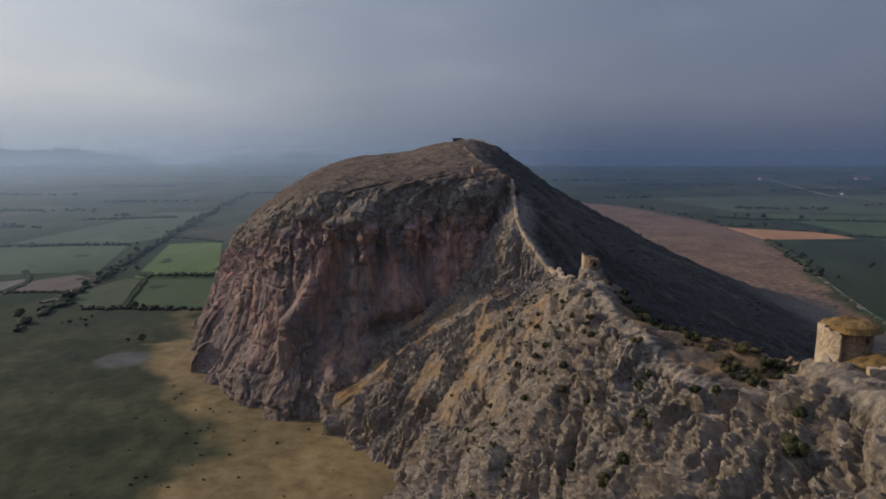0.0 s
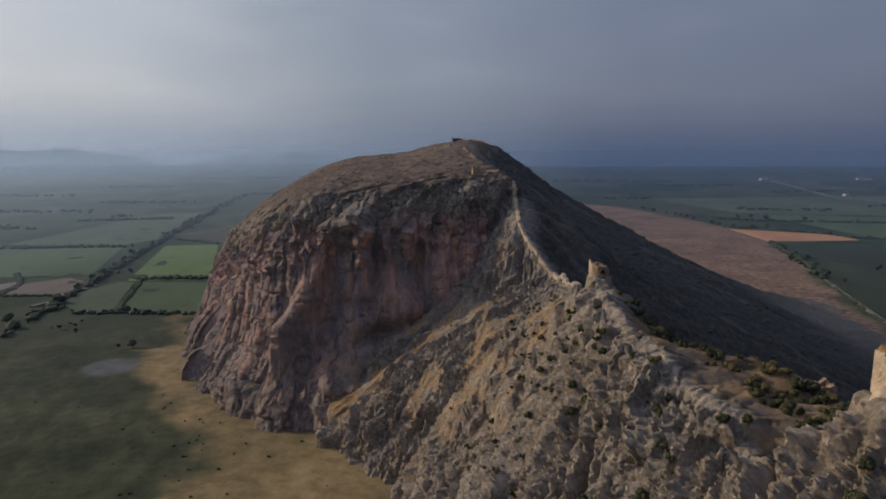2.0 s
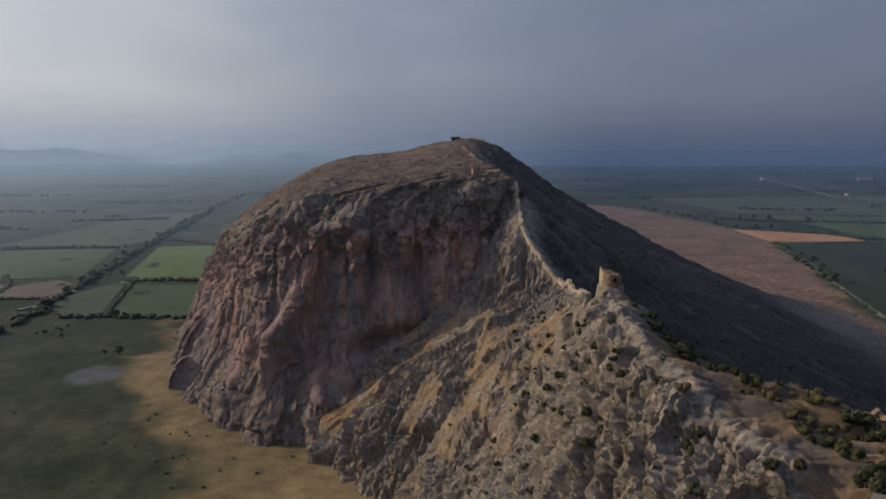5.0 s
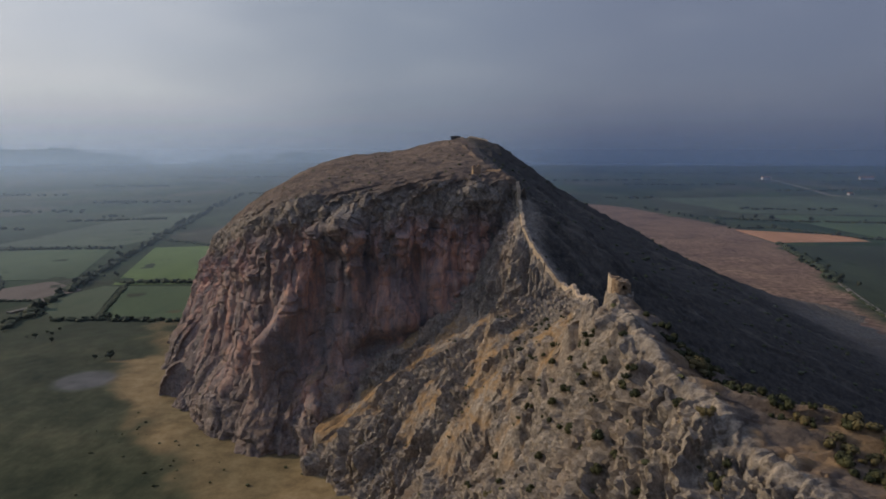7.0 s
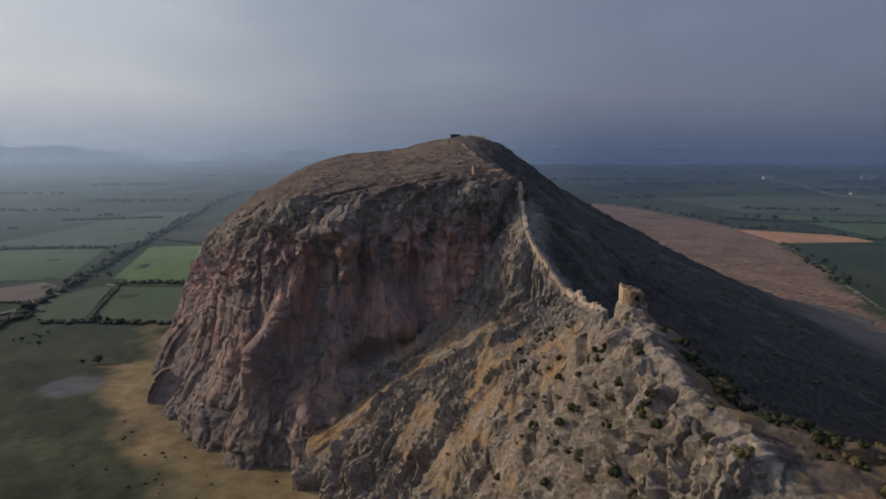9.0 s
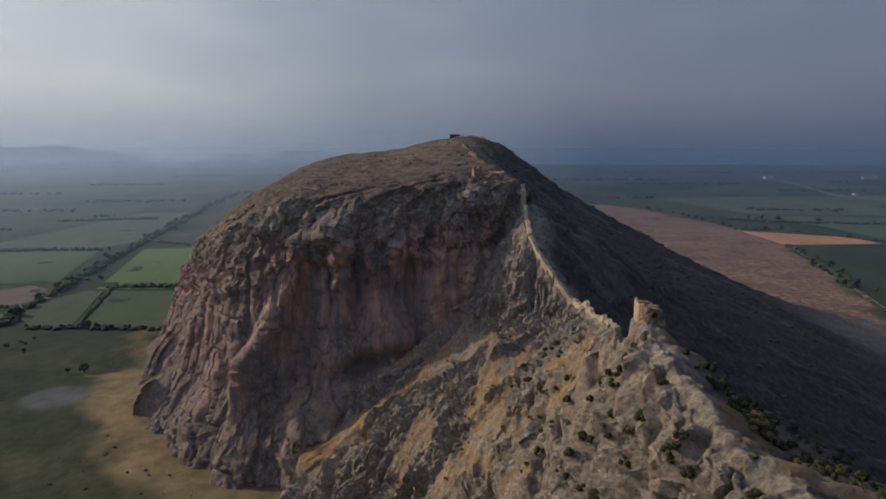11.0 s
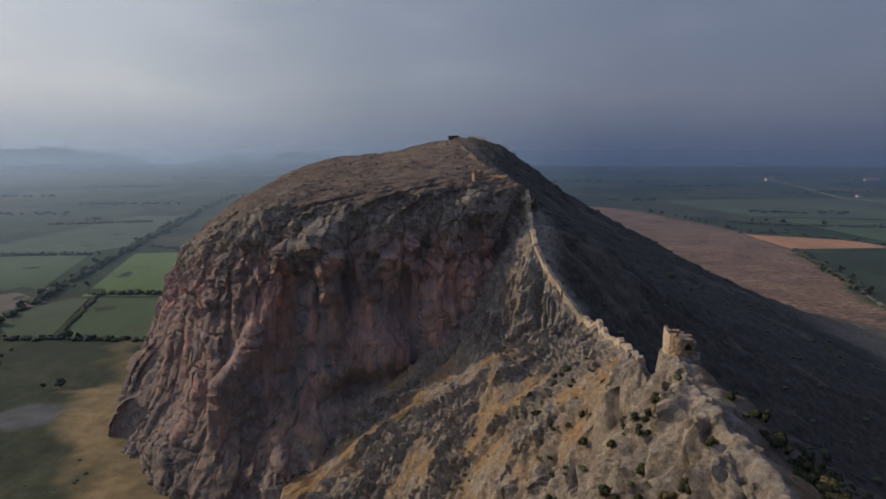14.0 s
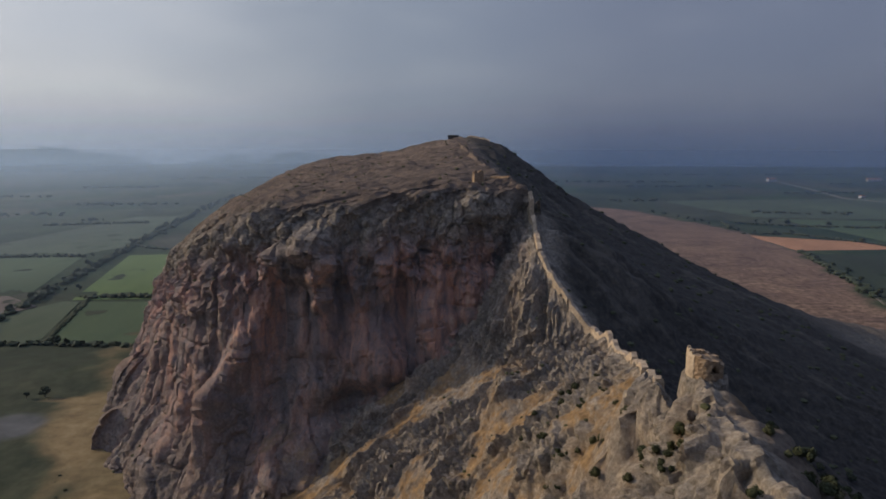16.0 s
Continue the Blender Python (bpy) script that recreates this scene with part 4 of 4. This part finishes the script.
def tree_at(x, y, k):
    src = rng.choice(TREES)
    m = stretched(x, y, 0.2, rng.uniform(0, 360), k, k * rng.uniform(0.8, 1.15))
    if src.get("used"):
        copy_thing(src, m)
    else:
        src["used"] = 1
        src.matrix_basis = m


def tree_row(points, gap, k, spread=3.0, skip=0.15):
    for (ax, ay), (bx, by) in zip(points, points[1:]):
        length = math.hypot(bx - ax, by - ay)
        for i in range(int(length / gap) + 1):
            if rng.random() < skip:
                continue
            f = (i + rng.uniform(-0.4, 0.4)) * gap / length
            tree_at(ax + (bx - ax) * f + rng.gauss(0, spread), ay + (by - ay) * f + rng.gauss(0, spread), k * rng.uniform(0.6, 1.3))


def hedge(points, width, tall, seed, label="low dark green field hedge"):
    """A continuous, uneven strip of leaves."""
    r2 = random.Random(seed)
    bm = bmesh.new()
    for (ax, ay), (bx, by) in zip(points, points[1:]):
        length = math.hypot(bx - ax, by - ay)
        for i in range(int(length / (width * 0.55))):
            f = (i + r2.random()) * width * 0.55 / length
            if noise.noise(Vector((f * length * 0.03, seed, 0))) > 0.42:
                continue
            c = Vector((ax + (bx - ax) * f + r2.gauss(0, width * 0.25), ay + (by - ay) * f + r2.gauss(0, width * 0.25), tall * 0.35))
            k = r2.uniform(0.6, 1.35)
            for q in bmesh.ops.create_icosphere(bm, subdivisions=1, radius=1)["verts"]:
                j = k * (0.7 + 0.5 * r2.random())
                q.co = c + Vector((q.co.x * width * 0.6 * j, q.co.y * width * 0.6 * j, q.co.z * tall * 0.6 * j))
    return tagged(part("hedge", bm, M_TREE), label, "hedge", "field hedges")


hedge([(-330, 425), (-336, 438), (-353, 518), (-387, 645), (-452, 904), (-540, 1278)], 8, 4.5, 1, "long thick hedge of bushes and trees along a ditch")
hedge([(-322, 485), (-276, 489), (-225, 488)], 5, 3, 2)
hedge([(-288, 494), (-331, 612)], 3, 2, 3)
hedge([(-340, 618), (-250, 629)], 6, 4, 4)
hedge([(-720, 780), (-629, 797), (-541, 816), (-460, 826)], 6, 4, 5)
hedge([(-455, 915), (-390, 880), (-350, 858)], 6, 3, 6)
hedge([(-520, 545), (-436, 540), (-372, 546), (-340, 500)], 5, 2.5, 7)
hedge([(-480, 640), (-440, 590), (-420, 530)], 4, 2, 8)
hedge([(-720, 1120), (-560, 1170)], 9, 5, 9)
hedge([(352, 655), (380, 760), (412, 905), (416, 915)], 8, 4, 10)
hedge([(414, 1086), (485, 1090), (560, 968), (700, 930)], 7, 3, 11)
hedge([(420, 1130), (440, 1240), (560, 1180), (800, 1160)], 9, 4, 12)
hedge([(300, 440), (312, 505), (336, 605), (352, 650)], 3, 1.6, 13)
tree_row([(-336, 438), (-353, 518), (-387, 645), (-452, 904)], 9, 1.15, 4, 0.1)
tree_row([(-455, 915), (-540, 1278), (-640, 1752)], 11, 1.6, 5, 0.1)
tree_row([(-322, 485), (-276, 489), (-240, 488)], 9, 0.85, 1.5)
tree_row([(-340, 618), (-258, 628)], 9, 0.9, 1.5)
tree_row([(-629, 797), (-541, 816), (-460, 826)], 9, 1.0, 2)
tree_row([(-375, 640), (-372, 600)], 7, 0.9, 3)
tree_row([(-310, 430), (-290, 455), (-262, 462)], 8, 0.7, 4, 0.4)
tree_row([(-700, 1160), (-655, 1184)], 8, 1.3, 4)
tree_row([(414, 1082), (480, 1086), (556, 968), (640, 925)], 17, 1.2, 6, 0.35)
tree_row([(352, 655), (380, 760), (412, 905)], 12, 1.1, 6, 0.2)
tree_row([(420, 1110), (350, 1450)], 22, 1.2, 8, 0.3)
tree_row([(430, 1240), (560, 1180), (760, 1160)], 22, 1.5, 14, 0.4)
for x, y, k in ((-225, 402, 1.0), (-233, 399, 0.7), (-362, 648, 1.4), (-351, 455, 1.2), (-300, 440, 1.0), (-283, 432, 0.8), (355, 660, 1.8), (360, 640, 1.3), (430, 700, 1.6), (520, 690, 1.5)):
    tree_at(x, y, k)


def ground_scrub(count, seed):
    r2 = random.Random(seed)
    bm = bmesh.new()
    for _ in range(count):
        y = r2.uniform(190, 330)
        edge = float(np.interp(y, DRY_Y, DRY_X))
        x = edge + r2.uniform(-70, 75) if r2.random() < 0.6 else edge + r2.gauss(0, 9)
        k = r2.uniform(0.25, 0.75)
        for q in bmesh.ops.create_icosphere(bm, subdivisions=1, radius=1)["verts"]:
            j = k * (0.65 + 0.6 * r2.random())
            q.co = Vector((x + q.co.x * j * 1.3, y + q.co.y * j * 1.3, 0.3 * k + q.co.z * j * 0.7))
    return tagged(part("meadow_scrub", bm, M_BUSH), "scattered low dark shrubs on dry grass", "scrub", kind="stuff")


ground_scrub(75, 55)


def far_woods(name, boxes, seed, label):
    """Woods and rows of trees too far off to tell apart."""
    r2 = random.Random(seed)
    bm = bmesh.new()
    for ax, ay, bx, by, count, k in boxes:
        for i in range(count):
            f = r2.random()
            c = (ax + (bx - ax) * f + r2.gauss(0, 9), ay + (by - ay) * f + r2.gauss(0, 14), 2.2 * k)
            s = (r2.uniform(3, 6) * k, r2.uniform(3, 6) * k, r2.uniform(2.0, 3.6) * k)
            made = bmesh.ops.create_icosphere(bm, subdivisions=1, radius=1)["verts"]
            for q in made:
                j = 0.75 + 0.35 * r2.random()
                q.co = Vector((c[0] + q.co.x * s[0] * j, c[1] + q.co.y * s[1] * j, c[2] + q.co.z * s[2] * j))
    ob = part(name, bm, M_TREE)
    return tagged(ob, label, "woods", kind="stuff")


far_woods("far_woods", [(-1283, 2117, -1050, 2130, 60, 1.3), (-900, 1500, -700, 1520, 45, 1.2), (-660, 1800, -420, 1900, 45, 1.2), (-1100, 1250, -800, 1290, 40, 1.2),
                        (-1500, 1700, -1100, 1720, 50, 1.3), (-700, 2500, -100, 2560, 80, 1.5), (-900, 1000, -720, 1010, 30, 1.1), (-1300, 2700, -300, 3000, 90, 1.6)], 77, "hazy rows of trees far out on the plain")
far_woods("far_woods", [(330, 1700, 470, 1720, 26, 1.2), (560, 1420, 760, 1400, 26, 1.0), (900, 2000, 1300, 2080, 40, 1.2), (500, 2300, 900, 2350, 50, 1.4), (1300, 2500, 1800, 2560, 40, 1.4),
                        (300, 2600, 800, 2640, 50, 1.5), (700, 1130, 980, 1180, 20, 1.0), (700, 3300, 2200, 3400, 120, 1.8), (900, 1500, 1200, 1560, 24, 1.1)], 78, "dark rows of trees on the far plain")


# ---- ruins ----
def masonry_ring(name, radius, thick, courses, course, top, gap, material, parent, label="", arc=(0, 360), pieces=44, seed=1, squash=1.0, loose=0.1):
    """A round wall laid in courses. top(angle): its height there; gap(angle, z): True where an opening goes through."""
    r2 = random.Random(seed)
    a0, a1 = arc
    closed = a1 - a0 >= 360
    cols = pieces
    ang = [radians(a0 + (a1 - a0) * i / cols) for i in range(cols + 1)]
    filled = {}
    for i in range(cols):
        mid = math.degrees((ang[i] + ang[i + 1]) / 2) % 360
        for j in range(courses):
            z = (j + 0.5) * course
            filled[i, j] = z < top(mid) + r2.uniform(-0.35, 0.35) * course and not gap(mid, z)
    bm = bmesh.new()
    cache = {}

    def corner(i, j, k):
        i = i % cols if closed else i
        if (i, j, k) not in cache:
            q = random.Random(seed * 7919 + i * 131 + j * 17 + k)
            r = radius - (thick if k else 0) + q.uniform(-loose, loose)
            a = ang[i] + q.uniform(-0.012, 0.012)
            cache[i, j, k] = bm.verts.new((r * math.cos(a), r * math.sin(a) * squash, j * course + q.uniform(-0.3, 0.3) * course))
        return cache[i, j, k]

    def full(i, j):
        return filled.get((i % cols if closed else i, j), False)

    for (i, j), f in filled.items():
        if not f:
            continue
        o = [corner(i, j, 0), corner(i + 1, j, 0), corner(i + 1, j + 1, 0), corner(i, j + 1, 0)]
        n2 = [corner(i, j, 1), corner(i + 1, j, 1), corner(i + 1, j + 1, 1), corner(i, j + 1, 1)]
        bm.faces.new(o)
        bm.faces.new(n2[::-1])
        for cond, e in ((full(i, j - 1), (0, 1)), (full(i + 1, j), (1, 2)), (full(i, j + 1), (2, 3)), (full(i - 1, j), (3, 0))):
            if not cond:
                bm.faces.new((o[e[0]], o[e[1]], n2[e[1]], n2[e[0]]))
    return part(name, bm, material, parent, label)


def mound(name, rx, ry, height, material, parent, at=(0, 0, 0), seed=0, label="", depth=1.5, lump=0.3):
    """A low uneven heap with a flat hidden underside."""
    bm = bmesh.new()
    rings = []
    for q in range(9):
        f = q / 8
        row = []
        for k in range(36):
            a = k * math.tau / 36
            edge = 1 + 0.12 * noise.noise(Vector((math.cos(a) * 1.7 + seed, math.sin(a) * 1.7, 0.3)))
            x, y = rx * f * edge * math.cos(a), ry * f * edge * math.sin(a)
            z = height * (1 - f ** 2.2) + lump * noise.noise(Vector((x * 0.7 + seed, y * 0.7, seed)))
            row.append(bm.verts.new((at[0] + x, at[1] + y, at[2] + (z if q < 8 else -depth))))
        rings.append(row)
    for a, b in zip(rings, rings[1:]):
        for k in range(36):
            bm.faces.new((a[k], a[(k + 1) % 36], b[(k + 1) % 36], b[k]))
    bm.faces.new(rings[-1])
    bmesh.ops.remove_doubles(bm, verts=rings[0], dist=0.2)
    return part(name, bm, material, parent, label)


def ruined_tower():
    """The small drum tower on the crag: a hole broken in its near side, one high shard of wall left standing."""
    t = thing("ruined_tower", pose(37.9, 198.6, 92.3), "small ruined round tower of ochre stone on a crag", "tower")
    top = lambda a: 3.5 + 0.7 * max(0, math.cos(radians(a - 185))) ** 2 - 1.3 * max(0, math.cos(radians(a - 350))) ** 1.5
    gap = lambda a, z: abs(a - 283) < 17 and 1.0 < z < 2.6 - 0.04 * abs(a - 283)
    masonry_ring("wall", 2.9, 1.1, 14, 0.36, top, gap, M_RUBBLE, t, seed=3, loose=0.06)
    masonry_ring("shard", 2.98, 0.5, 15, 0.36, lambda a: 4.9 - 0.03 * abs(a - 182), lambda a, z: False, M_STONE, t, "pale facing stones", arc=(150, 216), pieces=12, seed=9, loose=0.05)
    # added lid: blocks the sun from the inside, so the hole stays dark
    mound("rubble_lid", 2.5, 2.5, 0.5, M_RUBBLE, t, (0, 0, 2.75), 4, "loose rubble added as a lid that keeps the inside dark", 0.3, 0.25)
    mound("footing", 4.3, 4.3, 1.1, M_HILL, t, (0.1, 0.0, -0.7), 6, "grey bedrock footing", 3.5, 1.2)
    return t


def apse_tower():
    """The larger tower near the start: a pale pier, a hollowed wall beside it under a cap of turf, and a turf bank before it."""
    t = thing("apse_tower", pose(51.5, 82.0, 101.5), "ruined pale stone tower with golden grass on top", "tower")
    whole = lambda a, z: False
    masonry_ring("pier", 3.75, 1.9, 22, 0.27, lambda a: 5.5 - 0.02 * abs(a - 180), whole, M_STONE, t, "pale curved facing", arc=(60, 226), pieces=56, seed=5, loose=0.05)
    masonry_ring("hollow_wall", 2.7, 0.9, 20, 0.27, lambda a: 5.3, lambda a, z: abs(a - 292) < 9 and 3.3 < z < 4.2, M_RUBBLE, t, "rough shaded inner wall", arc=(205, 420), pieces=70, seed=6, loose=0.06)
    mound("batter", 1.5, 1.9, 2.6, M_STONE, t, (-3.4, -1.0, -0.9), 14, "pale crumbling buttress", 1.5, 0.5)
    mound("turf_roof", 3.7, 3.5, 0.95, M_TURF, t, (0.1, -0.1, 5.3), 2, "golden dry turf", 0.5, 0.35)
    masonry_ring("low_wall", 6.6, 1.0, 8, 0.36, lambda a: 2.4 - 0.01 * abs(a - 380), whole, M_STONE, t, arc=(262, 420), pieces=56, seed=8, loose=0.06)
    mound("turf_bank", 5.4, 3.0, 1.5, M_TURF, t, (2.6, -3.7, 0.8), 8, "golden dry turf", 2.4, 0.5)
    mound("footing", 6.6, 6.2, 1.6, M_HILL, t, (0.6, 0.1, -1.9), 10, "bedrock footing", 4.0, 1.2)
    return t


def wall_run(name, points, thick, tall, material, parent, seed, step=0.7, label=""):
    """A wall that follows the ground, with a broken, uneven top."""
    pts = [Vector((x, y)) for x, y in points]
    acc = [0]
    for a, b in zip(pts, pts[1:]):
        acc.append(acc[-1] + (b - a).length)
    count = max(3, int(acc[-1] / step))
    bm = bmesh.new()
    rows = []
    for i in range(count + 1):
        s = acc[-1] * i / count
        x, y = np.interp(s, acc, [p.x for p in pts]), np.interp(s, acc, [p.y for p in pts])
        x2, y2 = np.interp(min(s + 0.5, acc[-1]), acc, [p.x for p in pts]), np.interp(min(s + 0.5, acc[-1]), acc, [p.y for p in pts])
        x1, y1 = np.interp(max(s - 0.5, 0), acc, [p.x for p in pts]), np.interp(max(s - 0.5, 0), acc, [p.y for p in pts])
        d = Vector((x2 - x1, y2 - y1)).normalized()
        side = Vector((-d.y, d.x))
        at = [on_hill(x + side.x * k, y + side.y * k) for k in (-thick / 2, 0, thick / 2)]
        zs = [q[0].z for q in at if q]
        base, foot = max(zs), min(zs) - 1.2
        h = tall * (0.78 + 0.35 * noise.noise(Vector((s * 0.16, seed, 0))) + 0.1 * noise.noise(Vector((s * 0.9, seed, 3))))
        if noise.noise(Vector((s * 0.07, seed * 3.1, 9))) > 0.32:
            h *= 0.45
        row = []
        for k, (off, z) in enumerate(((0.56, foot), (0.52, base + 0.35 * h), (0.46, base + 0.8 * h), (0.40, base + h), (-0.40, base + h * 0.94), (-0.48, base + 0.5 * h), (-0.56, foot))):
            j = 0.14 * noise.noise(Vector((s * 1.3, k * 2.2, seed)))
            row.append(bm.verts.new((x + side.x * (off * thick + j), y + side.y * (off * thick + j), z + j)))
        rows.append(row)
    for a, b in zip(rows, rows[1:]):
        for k in range(6):
            bm.faces.new((a[k], a[k + 1], b[k + 1], b[k]))
    bm.faces.new(rows[0])
    bm.faces.new(rows[-1][::-1])
    return part(name, bm, material, parent, label)


def crest_points(y0, y1, gap, shift=0.0):
    ys = np.linspace(y0, y1, max(2, int(abs(y1 - y0) / gap)))
    return [(float(np.interp(y, CREST_Y, CREST_X)) + shift, float(y)) for y in ys]


curtain = thing("castle_wall", pose(0, 0, 0), "long broken ochre stone wall climbing the crest", "wall")
for y0, y1, tall in ((326, 312, 3.4), (311.6, 298, 3.2), (297.6, 284, 3.0), (283.6, 272, 3.0), (271.6, 258, 2.8), (257.6, 244, 2.6), (243, 228, 2.2), (226, 210, 2.0)):
    wall_run("wall_section", crest_points(y0, y1, 3.5, 0.9), 1.6, tall * 0.72, M_STONE, curtain, y0 * 0.37)


def square_ruin(name, place, w, d, h, label, turn=0, seed=1, drop=(1, 0.5, 0.8, 0.35), material=None):
    """Four walls of unequal height round an open inside."""
    t = thing(name, place @ pose(0, 0, 0, 0, 0, turn), label, "ruin")
    r2 = random.Random(seed)
    th = 0.7
    for (ax, ay, bx, by), k in zip(((-w / 2, -d / 2, w / 2, -d / 2), (w / 2, -d / 2 + th, w / 2, d / 2 - th), (w / 2, d / 2, -w / 2, d / 2), (-w / 2, d / 2 - th, -w / 2, -d / 2 + th)), drop):
        bm = bmesh.new()
        a, b = Vector((ax, ay, 0)), Vector((bx, by, 0))
        along = (b - a).normalized()
        inw = Vector((-along.y, along.x, 0)) * th
        cnt = max(4, int((b - a).length / 0.5))
        prev = None
        for i in range(cnt + 1):
            q = a + (b - a) * i / cnt
            z = h * k * (0.8 + 0.3 * noise.noise(Vector((i * 0.5, seed, k * 5)))) + r2.uniform(-0.15, 0.15)
            row = [bm.verts.new(q + Vector((0, 0, -1.6))), bm.verts.new(q + Vector((0, 0, z))), bm.verts.new(q + inw + Vector((0, 0, z - 0.1))), bm.verts.new(q + inw + Vector((0, 0, -1.6)))]
            if prev:
                for e in range(3):
                    bm.faces.new((prev[e], prev[e + 1], row[e + 1], row[e]))
            else:
                bm.faces.new(row)
            prev = row
        bm.faces.new(prev[::-1])
        part("wall", bm, material or M_STONE, t)
    return t


def seat(x, y, lift=0.0):
    at = on_hill(x, y)
    return pose(x, y, at[0].z + lift)


ruined_tower()
apse_tower()
square_ruin("wall_ruin", seat(64, 123.5, -0.3), 4.8, 3.0, 2.7, "low roofless ruin of ochre stone among bushes", 8, 4, (0.9, 0.95, 1.0, 0.92), M_RUBBLE)
square_ruin("gate_ruin", seat(0.5, 335, -0.3), 3.6, 3.4, 5.4, "small square ochre watchtower ruin on the hill's edge", 12, 6, (1.0, 0.8, 0.9, 0.7), M_RUBBLE)
low = thing("low_wall", pose(0, 0, 0), "pale broken stone wall near the summit", "wall")
wall_run("wall_section", [(-6, 541), (2, 538), (9, 533)], 1.2, 1.3, M_STONE, low, 3.3)
low2 = thing("low_wall", pose(0, 0, 0), "ochre broken wall beside the watchtower ruin", "wall")
wall_run("wall_section", [(3.2, 336), (8, 334), (12, 331)], 1.1, 1.6, M_RUBBLE, low2, 5.3)


def block(bm, x0, x1, y0, y1, z0, z1):
    q = [bm.verts.new((x, y, z)) for z in (z0, z1) for x, y in ((x0, y0), (x1, y0), (x1, y1), (x0, y1))]
    for f in ((3, 2, 1, 0), (4, 5, 6, 7), (0, 1, 5, 4), (1, 2, 6, 5), (2, 3, 7, 6), (3, 0, 4, 7)):
        bm.faces.new([q[i] for i in f])


def summit_hut():
    t = thing("summit_hut", seat(-15.8, 541, 0.0), "low dark flat-roofed stone hut on the summit", "hut")
    bm = bmesh.new()
    block(bm, -3.6, 3.6, -1.8, 1.8, -1.5, 1.7)
    part("walls", bm, M_DARKSTONE, t)
    bm = bmesh.new()
    block(bm, -4.3, 4.3, -2.3, 2.3, 1.7, 2.15)
    part("roof", bm, M_DARKSTONE, t, "flat dark slab")
    bm = bmesh.new()
    block(bm, -0.5, 0.5, -1.9, -1.8, -0.2, 1.5)
    part("door", bm, M_BARK, t)


summit_hut()


def farmhouse(x, y, turn, w, d, h, label):
    t = thing("farmhouse", pose(x, y, 0.5, 0, 0, turn), label, "house", "farmhouses on the plain")
    bm = bmesh.new()
    block(bm, -w / 2, w / 2, -d / 2, d / 2, -1, h)
    part("wall", bm, M_WHITE, t)
    bm = bmesh.new()
    a = [bm.verts.new(q) for q in ((-w / 2 - 0.5, -d / 2 - 0.5, h), (w / 2 + 0.5, -d / 2 - 0.5, h), (w / 2 + 0.5, d / 2 + 0.5, h), (-w / 2 - 0.5, d / 2 + 0.5, h), (-w / 2 - 0.5, 0, h + d * 0.3), (w / 2 + 0.5, 0, h + d * 0.3))]
    for f in ((0, 1, 5, 4), (2, 3, 4, 5), (0, 4, 3), (1, 2, 5), (0, 3, 2, 1)):
        bm.faces.new([a[i] for i in f])
    part("roof", bm, M_TILE, t)
    for k in (-0.3, 0.0, 0.3):
        bm = bmesh.new()
        block(bm, w * k - 0.7, w * k + 0.7, -d / 2 - 0.06, -d / 2, 1.2, 2.9)
        part("window", bm, M_DARKSTONE, t)


farmhouse(1187, 2722, 10, 34, 16, 9, "long white farm building far off")
farmhouse(1600, 2745, -5, 52, 18, 8, "long white farm building far off")
farmhouse(1030, 1845, 20, 14, 9, 5, "small white house by the road")
